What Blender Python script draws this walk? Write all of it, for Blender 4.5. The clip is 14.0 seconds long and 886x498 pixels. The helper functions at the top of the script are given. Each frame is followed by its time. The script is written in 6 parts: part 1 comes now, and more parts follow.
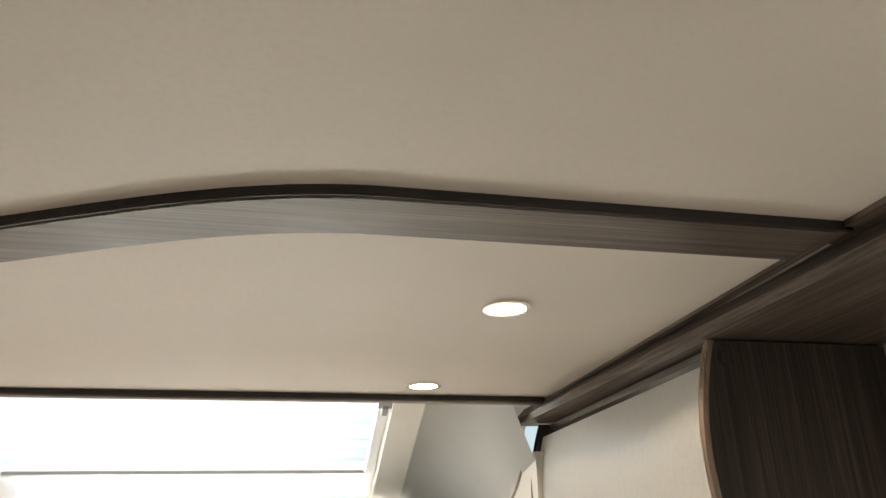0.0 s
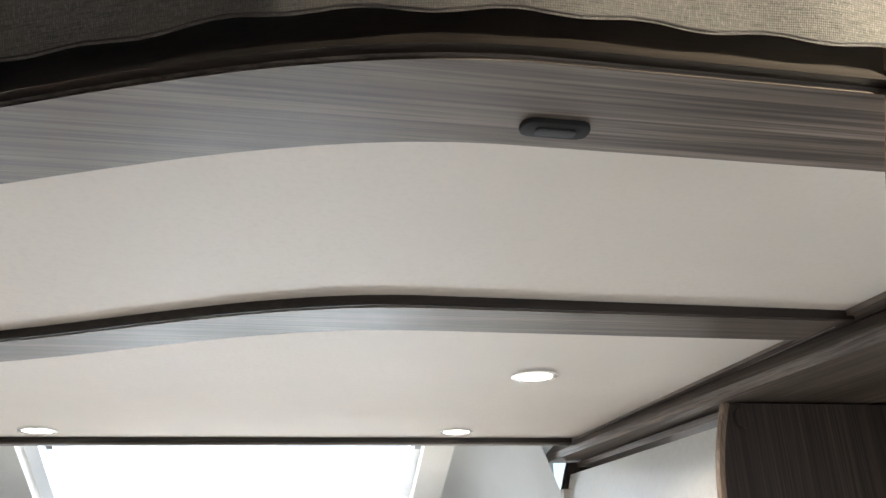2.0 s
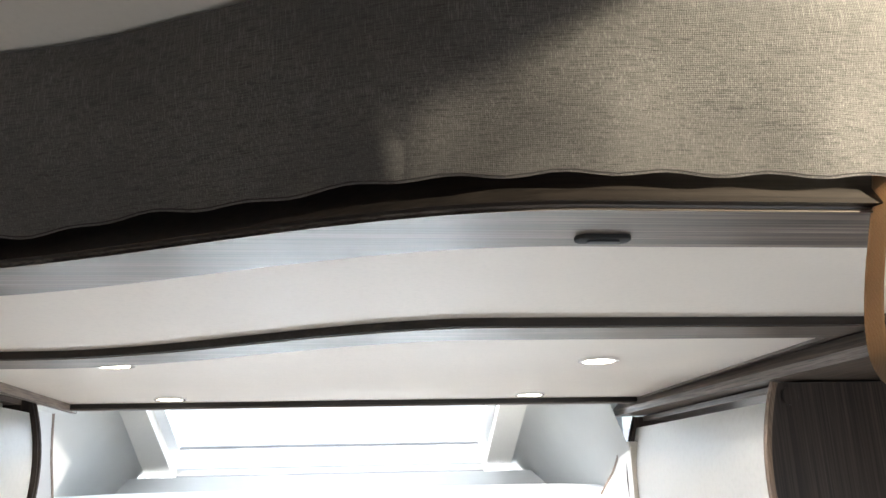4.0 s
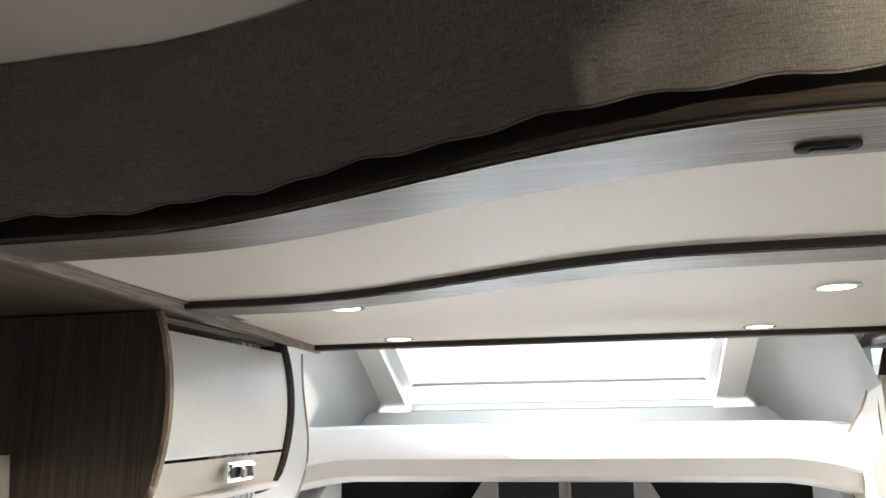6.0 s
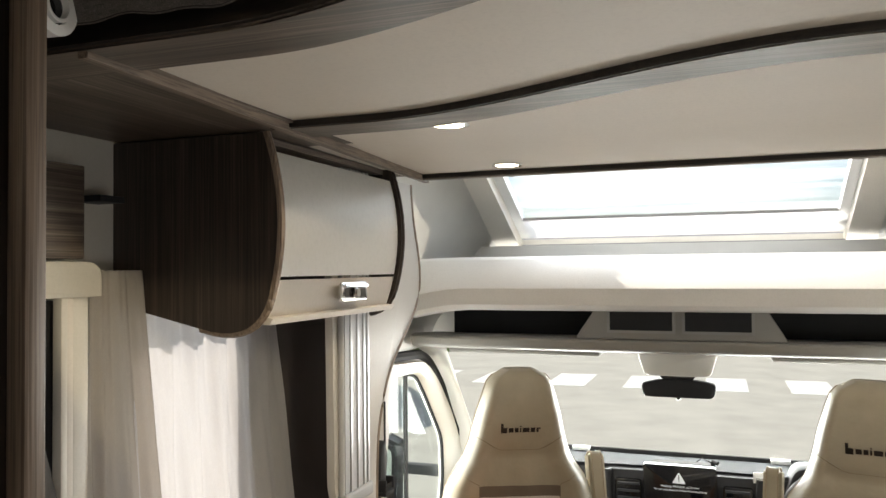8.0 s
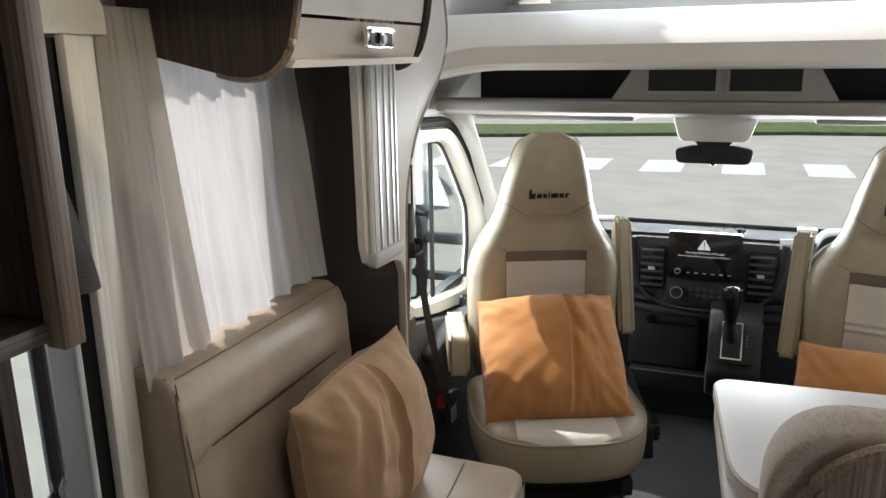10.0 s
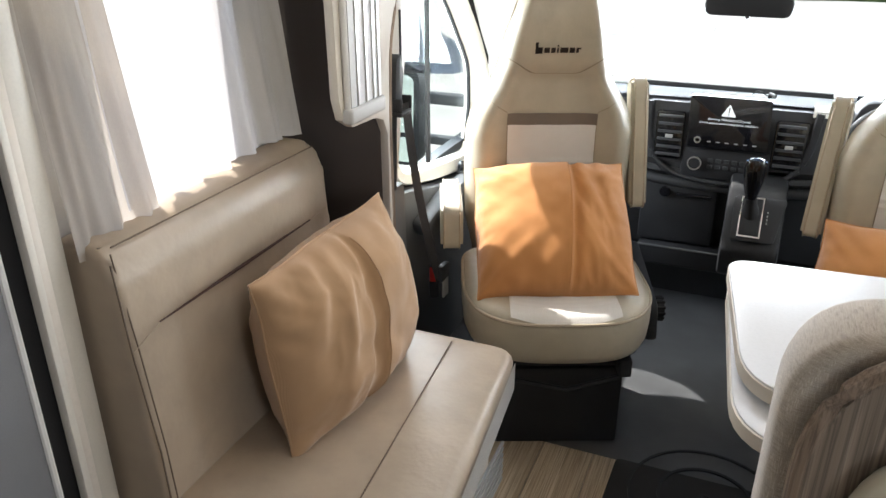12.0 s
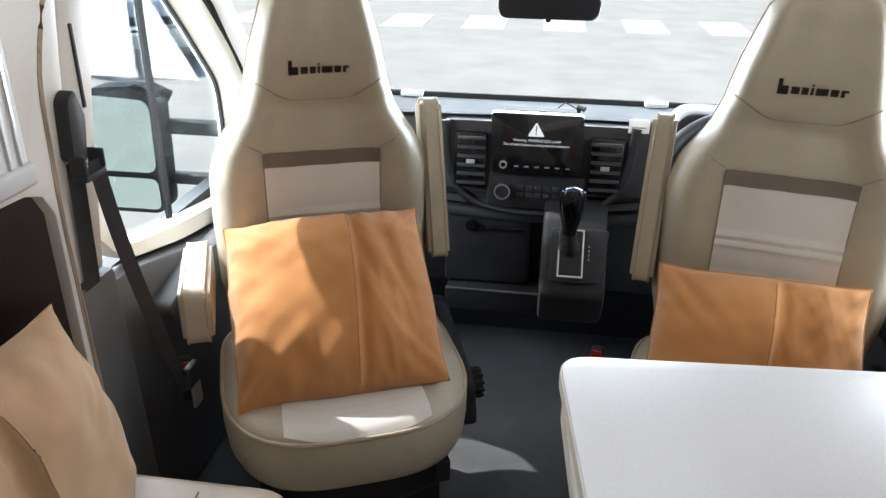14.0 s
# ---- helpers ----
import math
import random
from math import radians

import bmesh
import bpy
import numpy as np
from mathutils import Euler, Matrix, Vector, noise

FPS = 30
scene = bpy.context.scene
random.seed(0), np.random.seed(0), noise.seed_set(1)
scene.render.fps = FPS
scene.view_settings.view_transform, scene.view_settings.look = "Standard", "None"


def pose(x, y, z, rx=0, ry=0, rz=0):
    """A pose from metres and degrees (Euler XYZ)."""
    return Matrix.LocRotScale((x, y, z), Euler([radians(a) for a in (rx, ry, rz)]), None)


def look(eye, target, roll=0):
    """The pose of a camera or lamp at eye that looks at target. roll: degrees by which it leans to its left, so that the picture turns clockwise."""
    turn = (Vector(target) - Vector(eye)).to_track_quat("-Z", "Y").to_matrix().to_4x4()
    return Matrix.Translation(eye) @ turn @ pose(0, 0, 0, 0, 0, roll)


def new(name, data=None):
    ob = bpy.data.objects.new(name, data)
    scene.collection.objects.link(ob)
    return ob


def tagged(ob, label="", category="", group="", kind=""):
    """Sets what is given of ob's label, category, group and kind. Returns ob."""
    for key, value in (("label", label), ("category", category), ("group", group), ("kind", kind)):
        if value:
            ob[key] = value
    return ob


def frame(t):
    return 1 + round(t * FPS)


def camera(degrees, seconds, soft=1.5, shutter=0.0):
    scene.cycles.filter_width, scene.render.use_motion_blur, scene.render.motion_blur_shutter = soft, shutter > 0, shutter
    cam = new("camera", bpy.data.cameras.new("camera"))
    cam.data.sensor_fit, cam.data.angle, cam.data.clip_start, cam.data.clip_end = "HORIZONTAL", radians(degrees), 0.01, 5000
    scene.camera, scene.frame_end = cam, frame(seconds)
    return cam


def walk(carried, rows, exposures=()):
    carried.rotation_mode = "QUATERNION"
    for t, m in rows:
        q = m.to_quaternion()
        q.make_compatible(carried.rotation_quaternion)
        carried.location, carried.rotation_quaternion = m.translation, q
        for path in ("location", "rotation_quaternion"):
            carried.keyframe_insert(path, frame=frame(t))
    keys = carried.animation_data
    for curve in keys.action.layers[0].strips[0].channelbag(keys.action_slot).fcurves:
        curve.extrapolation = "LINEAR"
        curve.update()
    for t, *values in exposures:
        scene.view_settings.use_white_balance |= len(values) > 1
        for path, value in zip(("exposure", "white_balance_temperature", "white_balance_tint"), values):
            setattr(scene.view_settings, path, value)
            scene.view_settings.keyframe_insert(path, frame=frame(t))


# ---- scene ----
cam = camera(60.4, 14.0)
PATH = [
    (0, (0.106, 0.276, 1.537), (0.532, 2.079, 2.291), -1.7),
    (0.5, (0.102, 0.263, 1.52), (0.476, 2.074, 2.283), -1.4),
    (1, (0.15, 0.255, 1.488), (0.532, 2.067, 2.243), -1.6),
    (1.5, (0.125, 0.208, 1.556), (0.491, 2.021, 2.318), -1.3),
    (2, (0.076, 0.157, 1.607), (0.433, 1.972, 2.366), -1.6),
    (2.2, (0.068, 0.125, 1.623), (0.41, 1.949, 2.367), -1.4),
    (4.3, (0.043, -0.031, 1.683), (0.168, 1.886, 2.242), -1.4),
    (4.5, (0.046, -0.031, 1.685), (0.126, 1.89, 2.235), -1.4),
    (5, (0.05, -0.042, 1.683), (-0.013, 1.886, 2.213), -1.2),
    (5.5, (0.052, -0.03, 1.677), (-0.182, 1.894, 2.172), -0.9),
    (6, (0.054, -0.026, 1.671), (-0.328, 1.888, 2.108), -0.8),
    (6.5, (0.053, -0.02, 1.662), (-0.438, 1.881, 2.044), -0.6),
    (7, (0.055, -0.022, 1.641), (-0.519, 1.872, 1.931), -0.5),
    (7.5, (0.05, 0.01, 1.629), (-0.583, 1.897, 1.823), -0.5),
    (8, (0.051, 0.028, 1.618), (-0.63, 1.908, 1.67), -0.5),
    (8.5, (0.043, 0.045, 1.604), (-0.656, 1.918, 1.52), -0.6),
    (9, (0.039, 0.061, 1.579), (-0.66, 1.924, 1.382), -0.4),
    (9.2, (0.026, 0.072, 1.569), (-0.665, 1.93, 1.305), -0.5),
    (11.3, (-0.052, 0.181, 1.466), (-0.775, 1.909, 0.764), -0.4),
    (11.5, (-0.058, 0.217, 1.454), (-0.774, 1.939, 0.732), -0.3),
    (12, (-0.026, 0.294, 1.467), (-0.722, 1.98, 0.646), -0.0),
    (12.5, (-0.04, 0.431, 1.432), (-0.717, 2.12, 0.601), 0.1),
    (13, (-0.039, 0.58, 1.438), (-0.624, 2.297, 0.597), 0.6),
    (13.5, (-0.044, 0.722, 1.43), (-0.508, 2.475, 0.588), 0.7),
    (14, (-0.07, 0.839, 1.433), (-0.315, 2.64, 0.598), 0.9),
]
EXPOSURES = [
    (0.0, 0.45, 7600, 11), (0.3, 0.45, 6800, 10), (0.6, 0.42, 6400, 10), (1.0, 0.32, 6350, 10), (1.5, 0.35, 6300, 10), (2.0, 1.02, 6250, 10), (2.3, 1.08, 6250, 10), (4.3, 1.18, 6100, 10), (5.5, 0.90, 6150, 10),
    (6.5, 0.85, 6800, 10), (7.5, 0.52, 7300, 10), (8.2, 0.08, 7000, 10), (9.0, -0.28, 6700, 10), (9.6, -0.10, 6600, 10), (11.3, 0.46, 6450, 10),
    (12.0, 0.90, 6350, 10), (13.0, 0.90, 6250, 10), (14.0, 0.50, 6150, 11)]
walk(cam, [(t, look(eye, target, roll)) for t, eye, target, roll in PATH], EXPOSURES)

# ---------------------------------------------------------------- world and light
world = bpy.data.worlds.new("world")
scene.world = world
world.use_nodes = True
wn = world.node_tree
sky = wn.nodes.new("ShaderNodeTexSky")
sky.sky_type, sky.sun_disc = "NISHITA", False
TO_SUN = Vector((-0.67, 0.17, 0.72)).normalized()
sky.sun_elevation = math.asin(TO_SUN.z)
sky.sun_rotation = math.atan2(TO_SUN.x, TO_SUN.y)
sky.air_density, sky.dust_density = 1.0, 1.6
bg = wn.nodes["Background"]
wn.links.new(sky.outputs[0], bg.inputs[0])
bg.inputs[1].default_value = 0.15
sun = new("sun", bpy.data.lights.new("sun", "SUN"))
sun.data.energy, sun.data.angle, sun.data.color = 5.0, radians(0.6), (1.0, 0.95, 0.88)
sun.matrix_basis = look(TO_SUN * 20, (0, 0, 0))


def daylight(name, eye, target, w, h, watts):
    lamp = new(name, bpy.data.lights.new(name, "AREA"))
    lamp.data.shape, lamp.data.size, lamp.data.size_y = "RECTANGLE", w, h
    lamp.data.energy, lamp.data.color = watts, (0.93, 0.97, 1.0)
    lamp.matrix_basis = look(eye, target)
    return lamp


# sky light at the openings, plus two added fills where the shell has none
daylight("windscreen_daylight", (-0.08, 3.36, 1.05), (-0.05, 1.2, 1.30), 1.5, 0.45, 32)
daylight("side_window_daylight", (-1.13, 1.45, 1.22), (0.3, 1.4, 0.9), 0.5, 0.45, 0.3)
daylight("cab_window_daylight", (-1.06, 2.55, 1.0), (0.3, 2.3, 0.6), 0.45, 0.5, 9)
daylight("cab_window_daylight_far", (0.90, 2.55, 1.0), (-0.3, 2.3, 0.6), 0.45, 0.5, 9)
# unseen fill lamps, added to brighten the bed and bench from behind
daylight("rear_fill", (0.72, -0.75, 2.05), (0.6, -0.45, 0.0), 0.4, 0.5, 0.6)
daylight("right_side_fill", (1.0, 0.05, 1.10), (-0.4, 1.3, 0.30), 0.6, 0.4, 6.0)
daylight("skylight_daylight", (-0.10, 2.56, 1.985), (-0.10, 2.15, 1.0), 0.95, 0.5, 6.5)
# warm lamp out of view; its narrow cone draws the cover's shadow edge
rear_lamp = new("rear_ceiling_lamp", bpy.data.lights.new("rear_ceiling_lamp", "SPOT"))
rear_lamp.data.energy, rear_lamp.data.color, rear_lamp.data.spot_size, rear_lamp.data.shadow_soft_size = 46.0, (1.0, 0.90, 0.66), radians(36), 0.01
rear_lamp.data.spot_blend = 0.12
rear_lamp.matrix_basis = look((0.86, 0.18, 2.00), (0.47, 0.50, 1.945))

# ---------------------------------------------------------------- materials


def nodes_of(name):
    m = bpy.data.materials.new(name)
    m.use_nodes = True
    return m, m.node_tree, m.node_tree.nodes["Principled BSDF"]


def coords(t, scale=(1, 1, 1), rot=(0, 0, 0)):
    tc = t.nodes.new("ShaderNodeTexCoord")
    mp = t.nodes.new("ShaderNodeMapping")
    mp.inputs["Scale"].default_value = scale
    mp.inputs["Rotation"].default_value = [radians(a) for a in rot]
    t.links.new(tc.outputs["Object"], mp.inputs[0])
    return mp.outputs[0]


def noise_tex(t, vec, scale, detail=4.0, rough=0.55):
    n = t.nodes.new("ShaderNodeTexNoise")
    n.inputs["Scale"].default_value, n.inputs["Detail"].default_value = scale, detail
    n.inputs["Roughness"].default_value = rough
    t.links.new(vec, n.inputs["Vector"])
    return n.outputs["Fac"]


def ramp(t, fac, stops):
    r = t.nodes.new("ShaderNodeValToRGB")
    while len(r.color_ramp.elements) < len(stops):
        r.color_ramp.elements.new(0.5)
    for e, (p, c) in zip(r.color_ramp.elements, stops):
        e.position, e.color = p, (*c, 1)
    t.links.new(fac, r.inputs[0])
    return r.outputs[0]


def mixc(t, a, b, fac, mode="MIX"):
    m = t.nodes.new("ShaderNodeMix")
    m.data_type, m.blend_type = "RGBA", mode
    for sock, v in ((0, fac), (6, a), (7, b)):
        if isinstance(v, (int, float)):
            m.inputs[sock].default_value = v
        elif isinstance(v, tuple):
            m.inputs[sock].default_value = (*v, 1)
        else:
            t.links.new(v, m.inputs[sock])
    return m.outputs[2]


def bump(t, p, height, strength=0.2, dist=0.001):
    b = t.nodes.new("ShaderNodeBump")
    b.inputs["Strength"].default_value, b.inputs["Distance"].default_value = strength, dist
    t.links.new(height, b.inputs["Height"])
    t.links.new(b.outputs[0], p.inputs["Normal"])
    return b


def plain(name, colour, rough=0.5, vary=0.08, scale=6.0, fine=220.0, relief=0.1, metal=0.0, coat=0.0, gloss=0.5):
    """Painted or moulded surface: broad mottling, fine grain, fine relief."""
    m, t, p = nodes_of(name)
    v = coords(t)
    a, b = noise_tex(t, v, scale, 3), noise_tex(t, v, fine, 2)
    dark = tuple(c * (1 - vary) for c in colour)
    light = tuple(min(1, c * (1 + vary)) for c in colour)
    c = ramp(t, a, [(0.3, dark), (0.7, light)])
    c = mixc(t, c, tuple(c2 * 0.9 for c2 in colour), ramp(t, b, [(0.45, (0, 0, 0)), (0.75, (0.5, 0.5, 0.5))]))
    t.links.new(c, p.inputs["Base Color"])
    r = ramp(t, a, [(0.2, (rough * 0.88,) * 3), (0.8, (min(1, rough * 1.12),) * 3)])
    t.links.new(r, p.inputs["Roughness"])
    p.inputs["Metallic"].default_value, p.inputs["Coat Weight"].default_value = metal, coat
    p.inputs["Specular IOR Level"].default_value = gloss
    bump(t, p, b, relief, 0.0006)
    return m


def wood(name, axis, dark, mid, light, rough=0.45, fine=1.0):
    """Laminate with streaky grain along the axis x, y or z."""
    m, t, p = nodes_of(name)
    s1 = {"x": (1.2, 60, 60), "y": (60, 1.2, 60), "z": (60, 60, 1.2)}[axis]
    s2 = {"x": (0.8, 9, 9), "y": (9, 0.8, 9), "z": (9, 9, 0.8)}[axis]
    s3 = {"x": (4, 320, 320), "y": (320, 4, 320), "z": (320, 320, 4)}[axis]
    g1 = noise_tex(t, coords(t, tuple(a * fine for a in s1)), 1.6, 6, 0.6)
    g2 = noise_tex(t, coords(t, s2), 1.5, 4, 0.6)
    g3 = noise_tex(t, coords(t, s3), 1.0, 3, 0.6)
    c = ramp(t, g1, [(0.25, dark), (0.5, mid), (0.75, light)])
    c = mixc(t, c, dark, ramp(t, g2, [(0.42, (0.0,) * 3), (0.72, (0.65,) * 3)]))
    c = mixc(t, c, tuple(a * 0.55 for a in dark), ramp(t, g3, [(0.44, (0.0,) * 3), (0.62, (0.75,) * 3)]))
    t.links.new(c, p.inputs["Base Color"])
    t.links.new(ramp(t, g1, [(0.2, (rough * 0.85,) * 3), (0.8, (rough * 1.15,) * 3)]), p.inputs["Roughness"])
    bump(t, p, g3, 0.25, 0.0006)
    return m


def cloth(name, colour, alt, thread=900.0, rough=0.9, blotch=0.25, slub=False, sheen=0.25):
    """Woven cloth: crossed threads, slubs, broad fading."""
    m, t, p = nodes_of(name)
    v = coords(t)
    waves = []
    for rot, ax in (((0, 0, 0), "X"), ((0, 0, 0), "Z")):
        w = t.nodes.new("ShaderNodeTexWave")
        w.wave_type, w.bands_direction = "BANDS", ax
        w.inputs["Scale"].default_value = thread / 4
        w.inputs["Distortion"].default_value, w.inputs["Detail"].default_value = 1.2, 2
        w.inputs["Detail Scale"].default_value = 3
        t.links.new(coords(t, (1, 1, 1), rot), w.inputs["Vector"])
        waves.append(w.outputs["Fac"])
    wv = mixc(t, waves[0], waves[1], 0.5)
    a = noise_tex(t, v, 7, 3)
    b = noise_tex(t, v, 500, 2)
    c = mixc(t, colour, alt, wv)
    if slub:
        h = noise_tex(t, coords(t, (70, 70, 1000)), 1.0, 3)
        k = noise_tex(t, coords(t, (1000, 1000, 70)), 1.0, 3)
        c = mixc(t, c, tuple(x * 0.4 for x in colour), ramp(t, h, [(0.46, (0,) * 3), (0.68, (0.65,) * 3)]))
        c = mixc(t, c, tuple(min(1, x * 2.0) for x in alt), ramp(t, k, [(0.5, (0,) * 3), (0.72, (0.45,) * 3)]))
    c = mixc(t, c, tuple(x * (1 - blotch) for x in colour), ramp(t, a, [(0.4, (0,) * 3), (0.75, (0.6,) * 3)]))
    t.links.new(c, p.inputs["Base Color"])
    p.inputs["Roughness"].default_value = rough
    p.inputs["Sheen Weight"].default_value = sheen
    h2 = mixc(t, wv, b, 0.4)
    bump(t, p, h2, 0.35, 0.0008)
    return m


def leather(name, colour, rough=0.42, crease=0.3):
    """Leatherette with pores, soft mottling and shallow wrinkles."""
    m, t, p = nodes_of(name)
    v = coords(t)
    vo = t.nodes.new("ShaderNodeTexVoronoi")
    vo.inputs["Scale"].default_value = 420
    t.links.new(v, vo.inputs["Vector"])
    a = noise_tex(t, v, 5, 4)
    w = noise_tex(t, coords(t, (1, 1, 1)), 16, 3, 0.6)
    c = ramp(t, a, [(0.3, tuple(x * 0.84 for x in colour)), (0.7, tuple(min(1, x * 1.08) for x in colour))])
    c = mixc(t, c, tuple(x * 0.75 for x in colour), ramp(t, w, [(0.52, (0,) * 3), (0.8, (0.35,) * 3)]))
    t.links.new(c, p.inputs["Base Color"])
    t.links.new(ramp(t, a, [(0.2, (rough * 0.85,) * 3), (0.8, (rough * 1.2,) * 3)]), p.inputs["Roughness"])
    b1 = bump(t, p, vo.outputs["Distance"], 0.12, 0.0005)
    b2 = t.nodes.new("ShaderNodeBump")
    b2.inputs["Strength"].default_value, b2.inputs["Distance"].default_value = crease, 0.006
    t.links.new(w, b2.inputs["Height"])
    t.links.new(b2.outputs[0], b1.inputs["Normal"])
    return m


def glow(name, colour, strength):
    m, t, p = nodes_of(name)
    p.inputs["Base Color"].default_value = (*colour, 1)
    p.inputs["Emission Color"].default_value = (*colour, 1)
    p.inputs["Emission Strength"].default_value = strength
    return m


def glass(name, tint, haze=0.0):
    """Thin pane: clear or slightly milky, with a reflection that grows towards grazing view."""
    m, t, p = nodes_of(name)
    tr = t.nodes.new("ShaderNodeBsdfTransparent")
    tr.inputs[0].default_value = (*tint, 1)
    gl = t.nodes.new("ShaderNodeBsdfGlossy")
    gl.inputs["Roughness"].default_value = 0.02
    mx = t.nodes.new("ShaderNodeMixShader")
    lw = t.nodes.new("ShaderNodeLayerWeight")
    lw.inputs[0].default_value = 0.25
    c = ramp(t, lw.outputs["Facing"], [(0.0, (0.03,) * 3), (0.7, (0.08,) * 3), (1.0, (0.5,) * 3)])
    t.links.new(c, mx.inputs[0])
    body = tr
    if haze:
        milk = t.nodes.new("ShaderNodeBsdfTranslucent")
        milk.inputs[0].default_value = (0.9, 0.9, 0.9, 1)
        body = t.nodes.new("ShaderNodeMixShader")
        w = noise_tex(t, coords(t, (1.2, 26, 26)), 1.0, 4)
        t.links.new(ramp(t, w, [(0.35, (haze * 0.3,) * 3), (0.68, (haze * 1.5,) * 3)]), body.inputs[0])
        t.links.new(tr.outputs[0], body.inputs[1])
        t.links.new(milk.outputs[0], body.inputs[2])
    t.links.new(body.outputs[0], mx.inputs[1])
    t.links.new(gl.outputs[0], mx.inputs[2])
    t.links.new(mx.outputs[0], t.nodes["Material Output"].inputs[0])
    return m


def sheer(name, colour, through_share):
    """Thin curtain: part open weave, part cloth that lets light through."""
    m, t, p = nodes_of(name)
    d = t.nodes.new("ShaderNodeBsdfDiffuse")
    tl = t.nodes.new("ShaderNodeBsdfTranslucent")
    tr = t.nodes.new("ShaderNodeBsdfTransparent")
    w = noise_tex(t, coords(t, (900, 900, 160)), 1.0, 3)
    c = ramp(t, w, [(0.3, tuple(x * 0.93 for x in colour)), (0.7, colour)])
    t.links.new(c, d.inputs[0])
    t.links.new(c, tl.inputs[0])
    a = t.nodes.new("ShaderNodeMixShader")
    a.inputs[0].default_value = 0.50
    b = t.nodes.new("ShaderNodeMixShader")
    b.inputs[0].default_value = through_share
    t.links.new(d.outputs[0], a.inputs[1])
    t.links.new(tl.outputs[0], a.inputs[2])
    t.links.new(a.outputs[0], b.inputs[1])
    t.links.new(tr.outputs[0], b.inputs[2])
    t.links.new(b.outputs[0], t.nodes["Material Output"].inputs[0])
    return m


ASH_D, ASH_M, ASH_L = (0.058, 0.042, 0.033), (0.15, 0.118, 0.095), (0.31, 0.26, 0.22)
WOOD_X = wood("ash_laminate_x", "x", ASH_D, ASH_M, ASH_L)
WOOD_Y = wood("ash_laminate_y", "y", ASH_D, ASH_M, ASH_L)
WOOD_Z = wood("dark_laminate_z", "z", (0.03, 0.021, 0.017), (0.06, 0.043, 0.034), (0.11, 0.083, 0.066))
# dark veneer edges; tone lowered further to offset the rear lamp's light
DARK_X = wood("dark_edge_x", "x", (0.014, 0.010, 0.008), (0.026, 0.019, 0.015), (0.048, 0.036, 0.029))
WOOD_EDGE = wood("edge_band", "z", (0.17, 0.12, 0.085), (0.27, 0.20, 0.15), (0.38, 0.30, 0.24))
EDGE_Y = wood("edge_band_y", "y", (0.15, 0.11, 0.085), (0.23, 0.18, 0.14), (0.33, 0.27, 0.22))
FLOOR_WOOD = wood("vinyl_plank", "y", (0.36, 0.27, 0.18), (0.50, 0.40, 0.28), (0.62, 0.52, 0.39), 0.4, 0.6)
CREAM_PANEL = plain("cream_board", (0.72, 0.665, 0.60), 0.6, 0.05, 3, 160, 0.08)
GLOSS_CREAM = plain("gloss_cream_door", (0.82, 0.81, 0.775), 0.38, 0.02, 2, 90, 0.02, 0, 0.0)
WALL_LINING = plain("wall_lining", (0.62, 0.60, 0.56), 0.6, 0.06, 4, 260, 0.15)
# grey shelf tone, darkened to offset the windscreen lamp's light on it
SHELF_GREY_DIM = plain("dimmed_grey_shelf", (0.30, 0.295, 0.28), 0.6, 0.06, 5, 400, 0.2)
CAB_LINING = plain("moulded_cab_lining", (0.66, 0.65, 0.615), 0.5, 0.05, 5, 400, 0.2)
WHITE_PLASTIC = plain("white_plastic", (0.85, 0.85, 0.84), 0.3, 0.03, 5, 200, 0.04, 0, 0.15)
CREAM_PLASTIC = plain("cream_plastic", (0.70, 0.665, 0.60), 0.4, 0.05, 5, 200, 0.06)
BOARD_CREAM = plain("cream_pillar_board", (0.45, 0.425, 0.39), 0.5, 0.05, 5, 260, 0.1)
TRACK_GREY = plain("pale_track_plastic", (0.52, 0.52, 0.53), 0.45, 0.04, 5, 240, 0.06)
GREY_PLASTIC = plain("grey_plastic", (0.33, 0.33, 0.33), 0.5, 0.06, 8, 300, 0.12)
DARK_BROWN = plain("dark_brown_lining", (0.05, 0.04, 0.037), 0.65, 0.12, 7, 320, 0.2)
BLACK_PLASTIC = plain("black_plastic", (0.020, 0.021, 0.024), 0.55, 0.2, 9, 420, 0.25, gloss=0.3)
DASH_PLASTIC = plain("dash_plastic", (0.034, 0.036, 0.040), 0.6, 0.18, 7, 520, 0.3, gloss=0.35)
BLACK_GLOSS = plain("black_gloss", (0.008, 0.008, 0.010), 0.12, 0.1, 4, 100, 0.0, 0, 0.5)
BLACK_RUBBER = plain("black_rubber", (0.030, 0.030, 0.031), 0.8, 0.2, 9, 300, 0.3, gloss=0.2)
DOOR_CARD = plain("grey_door_card", (0.075, 0.078, 0.082), 0.6, 0.12, 7, 480, 0.3)
OAK_GREY = wood("grey_oak", "z", (0.15, 0.115, 0.088), (0.26, 0.205, 0.16), (0.38, 0.31, 0.25))
CAB_FLOOR = plain("ribbed_cab_floor", (0.085, 0.088, 0.092), 0.55, 0.25, 5, 260, 0.4)
SILVER = plain("satin_aluminium", (0.62, 0.62, 0.62), 0.3, 0.05, 5, 300, 0.05, 0.9)
CHROME = plain("chrome", (0.85, 0.85, 0.86), 0.08, 0.03, 5, 100, 0.0, 1.0)
GREY_FABRIC = cloth("grey_slub_cloth", (0.15, 0.132, 0.122), (0.27, 0.245, 0.225), 900, 0.95, 0.2, True)
GREIGE_FABRIC = cloth("greige_cloth", (0.36, 0.31, 0.26), (0.46, 0.40, 0.34), 1200, 0.95, 0.15, True)
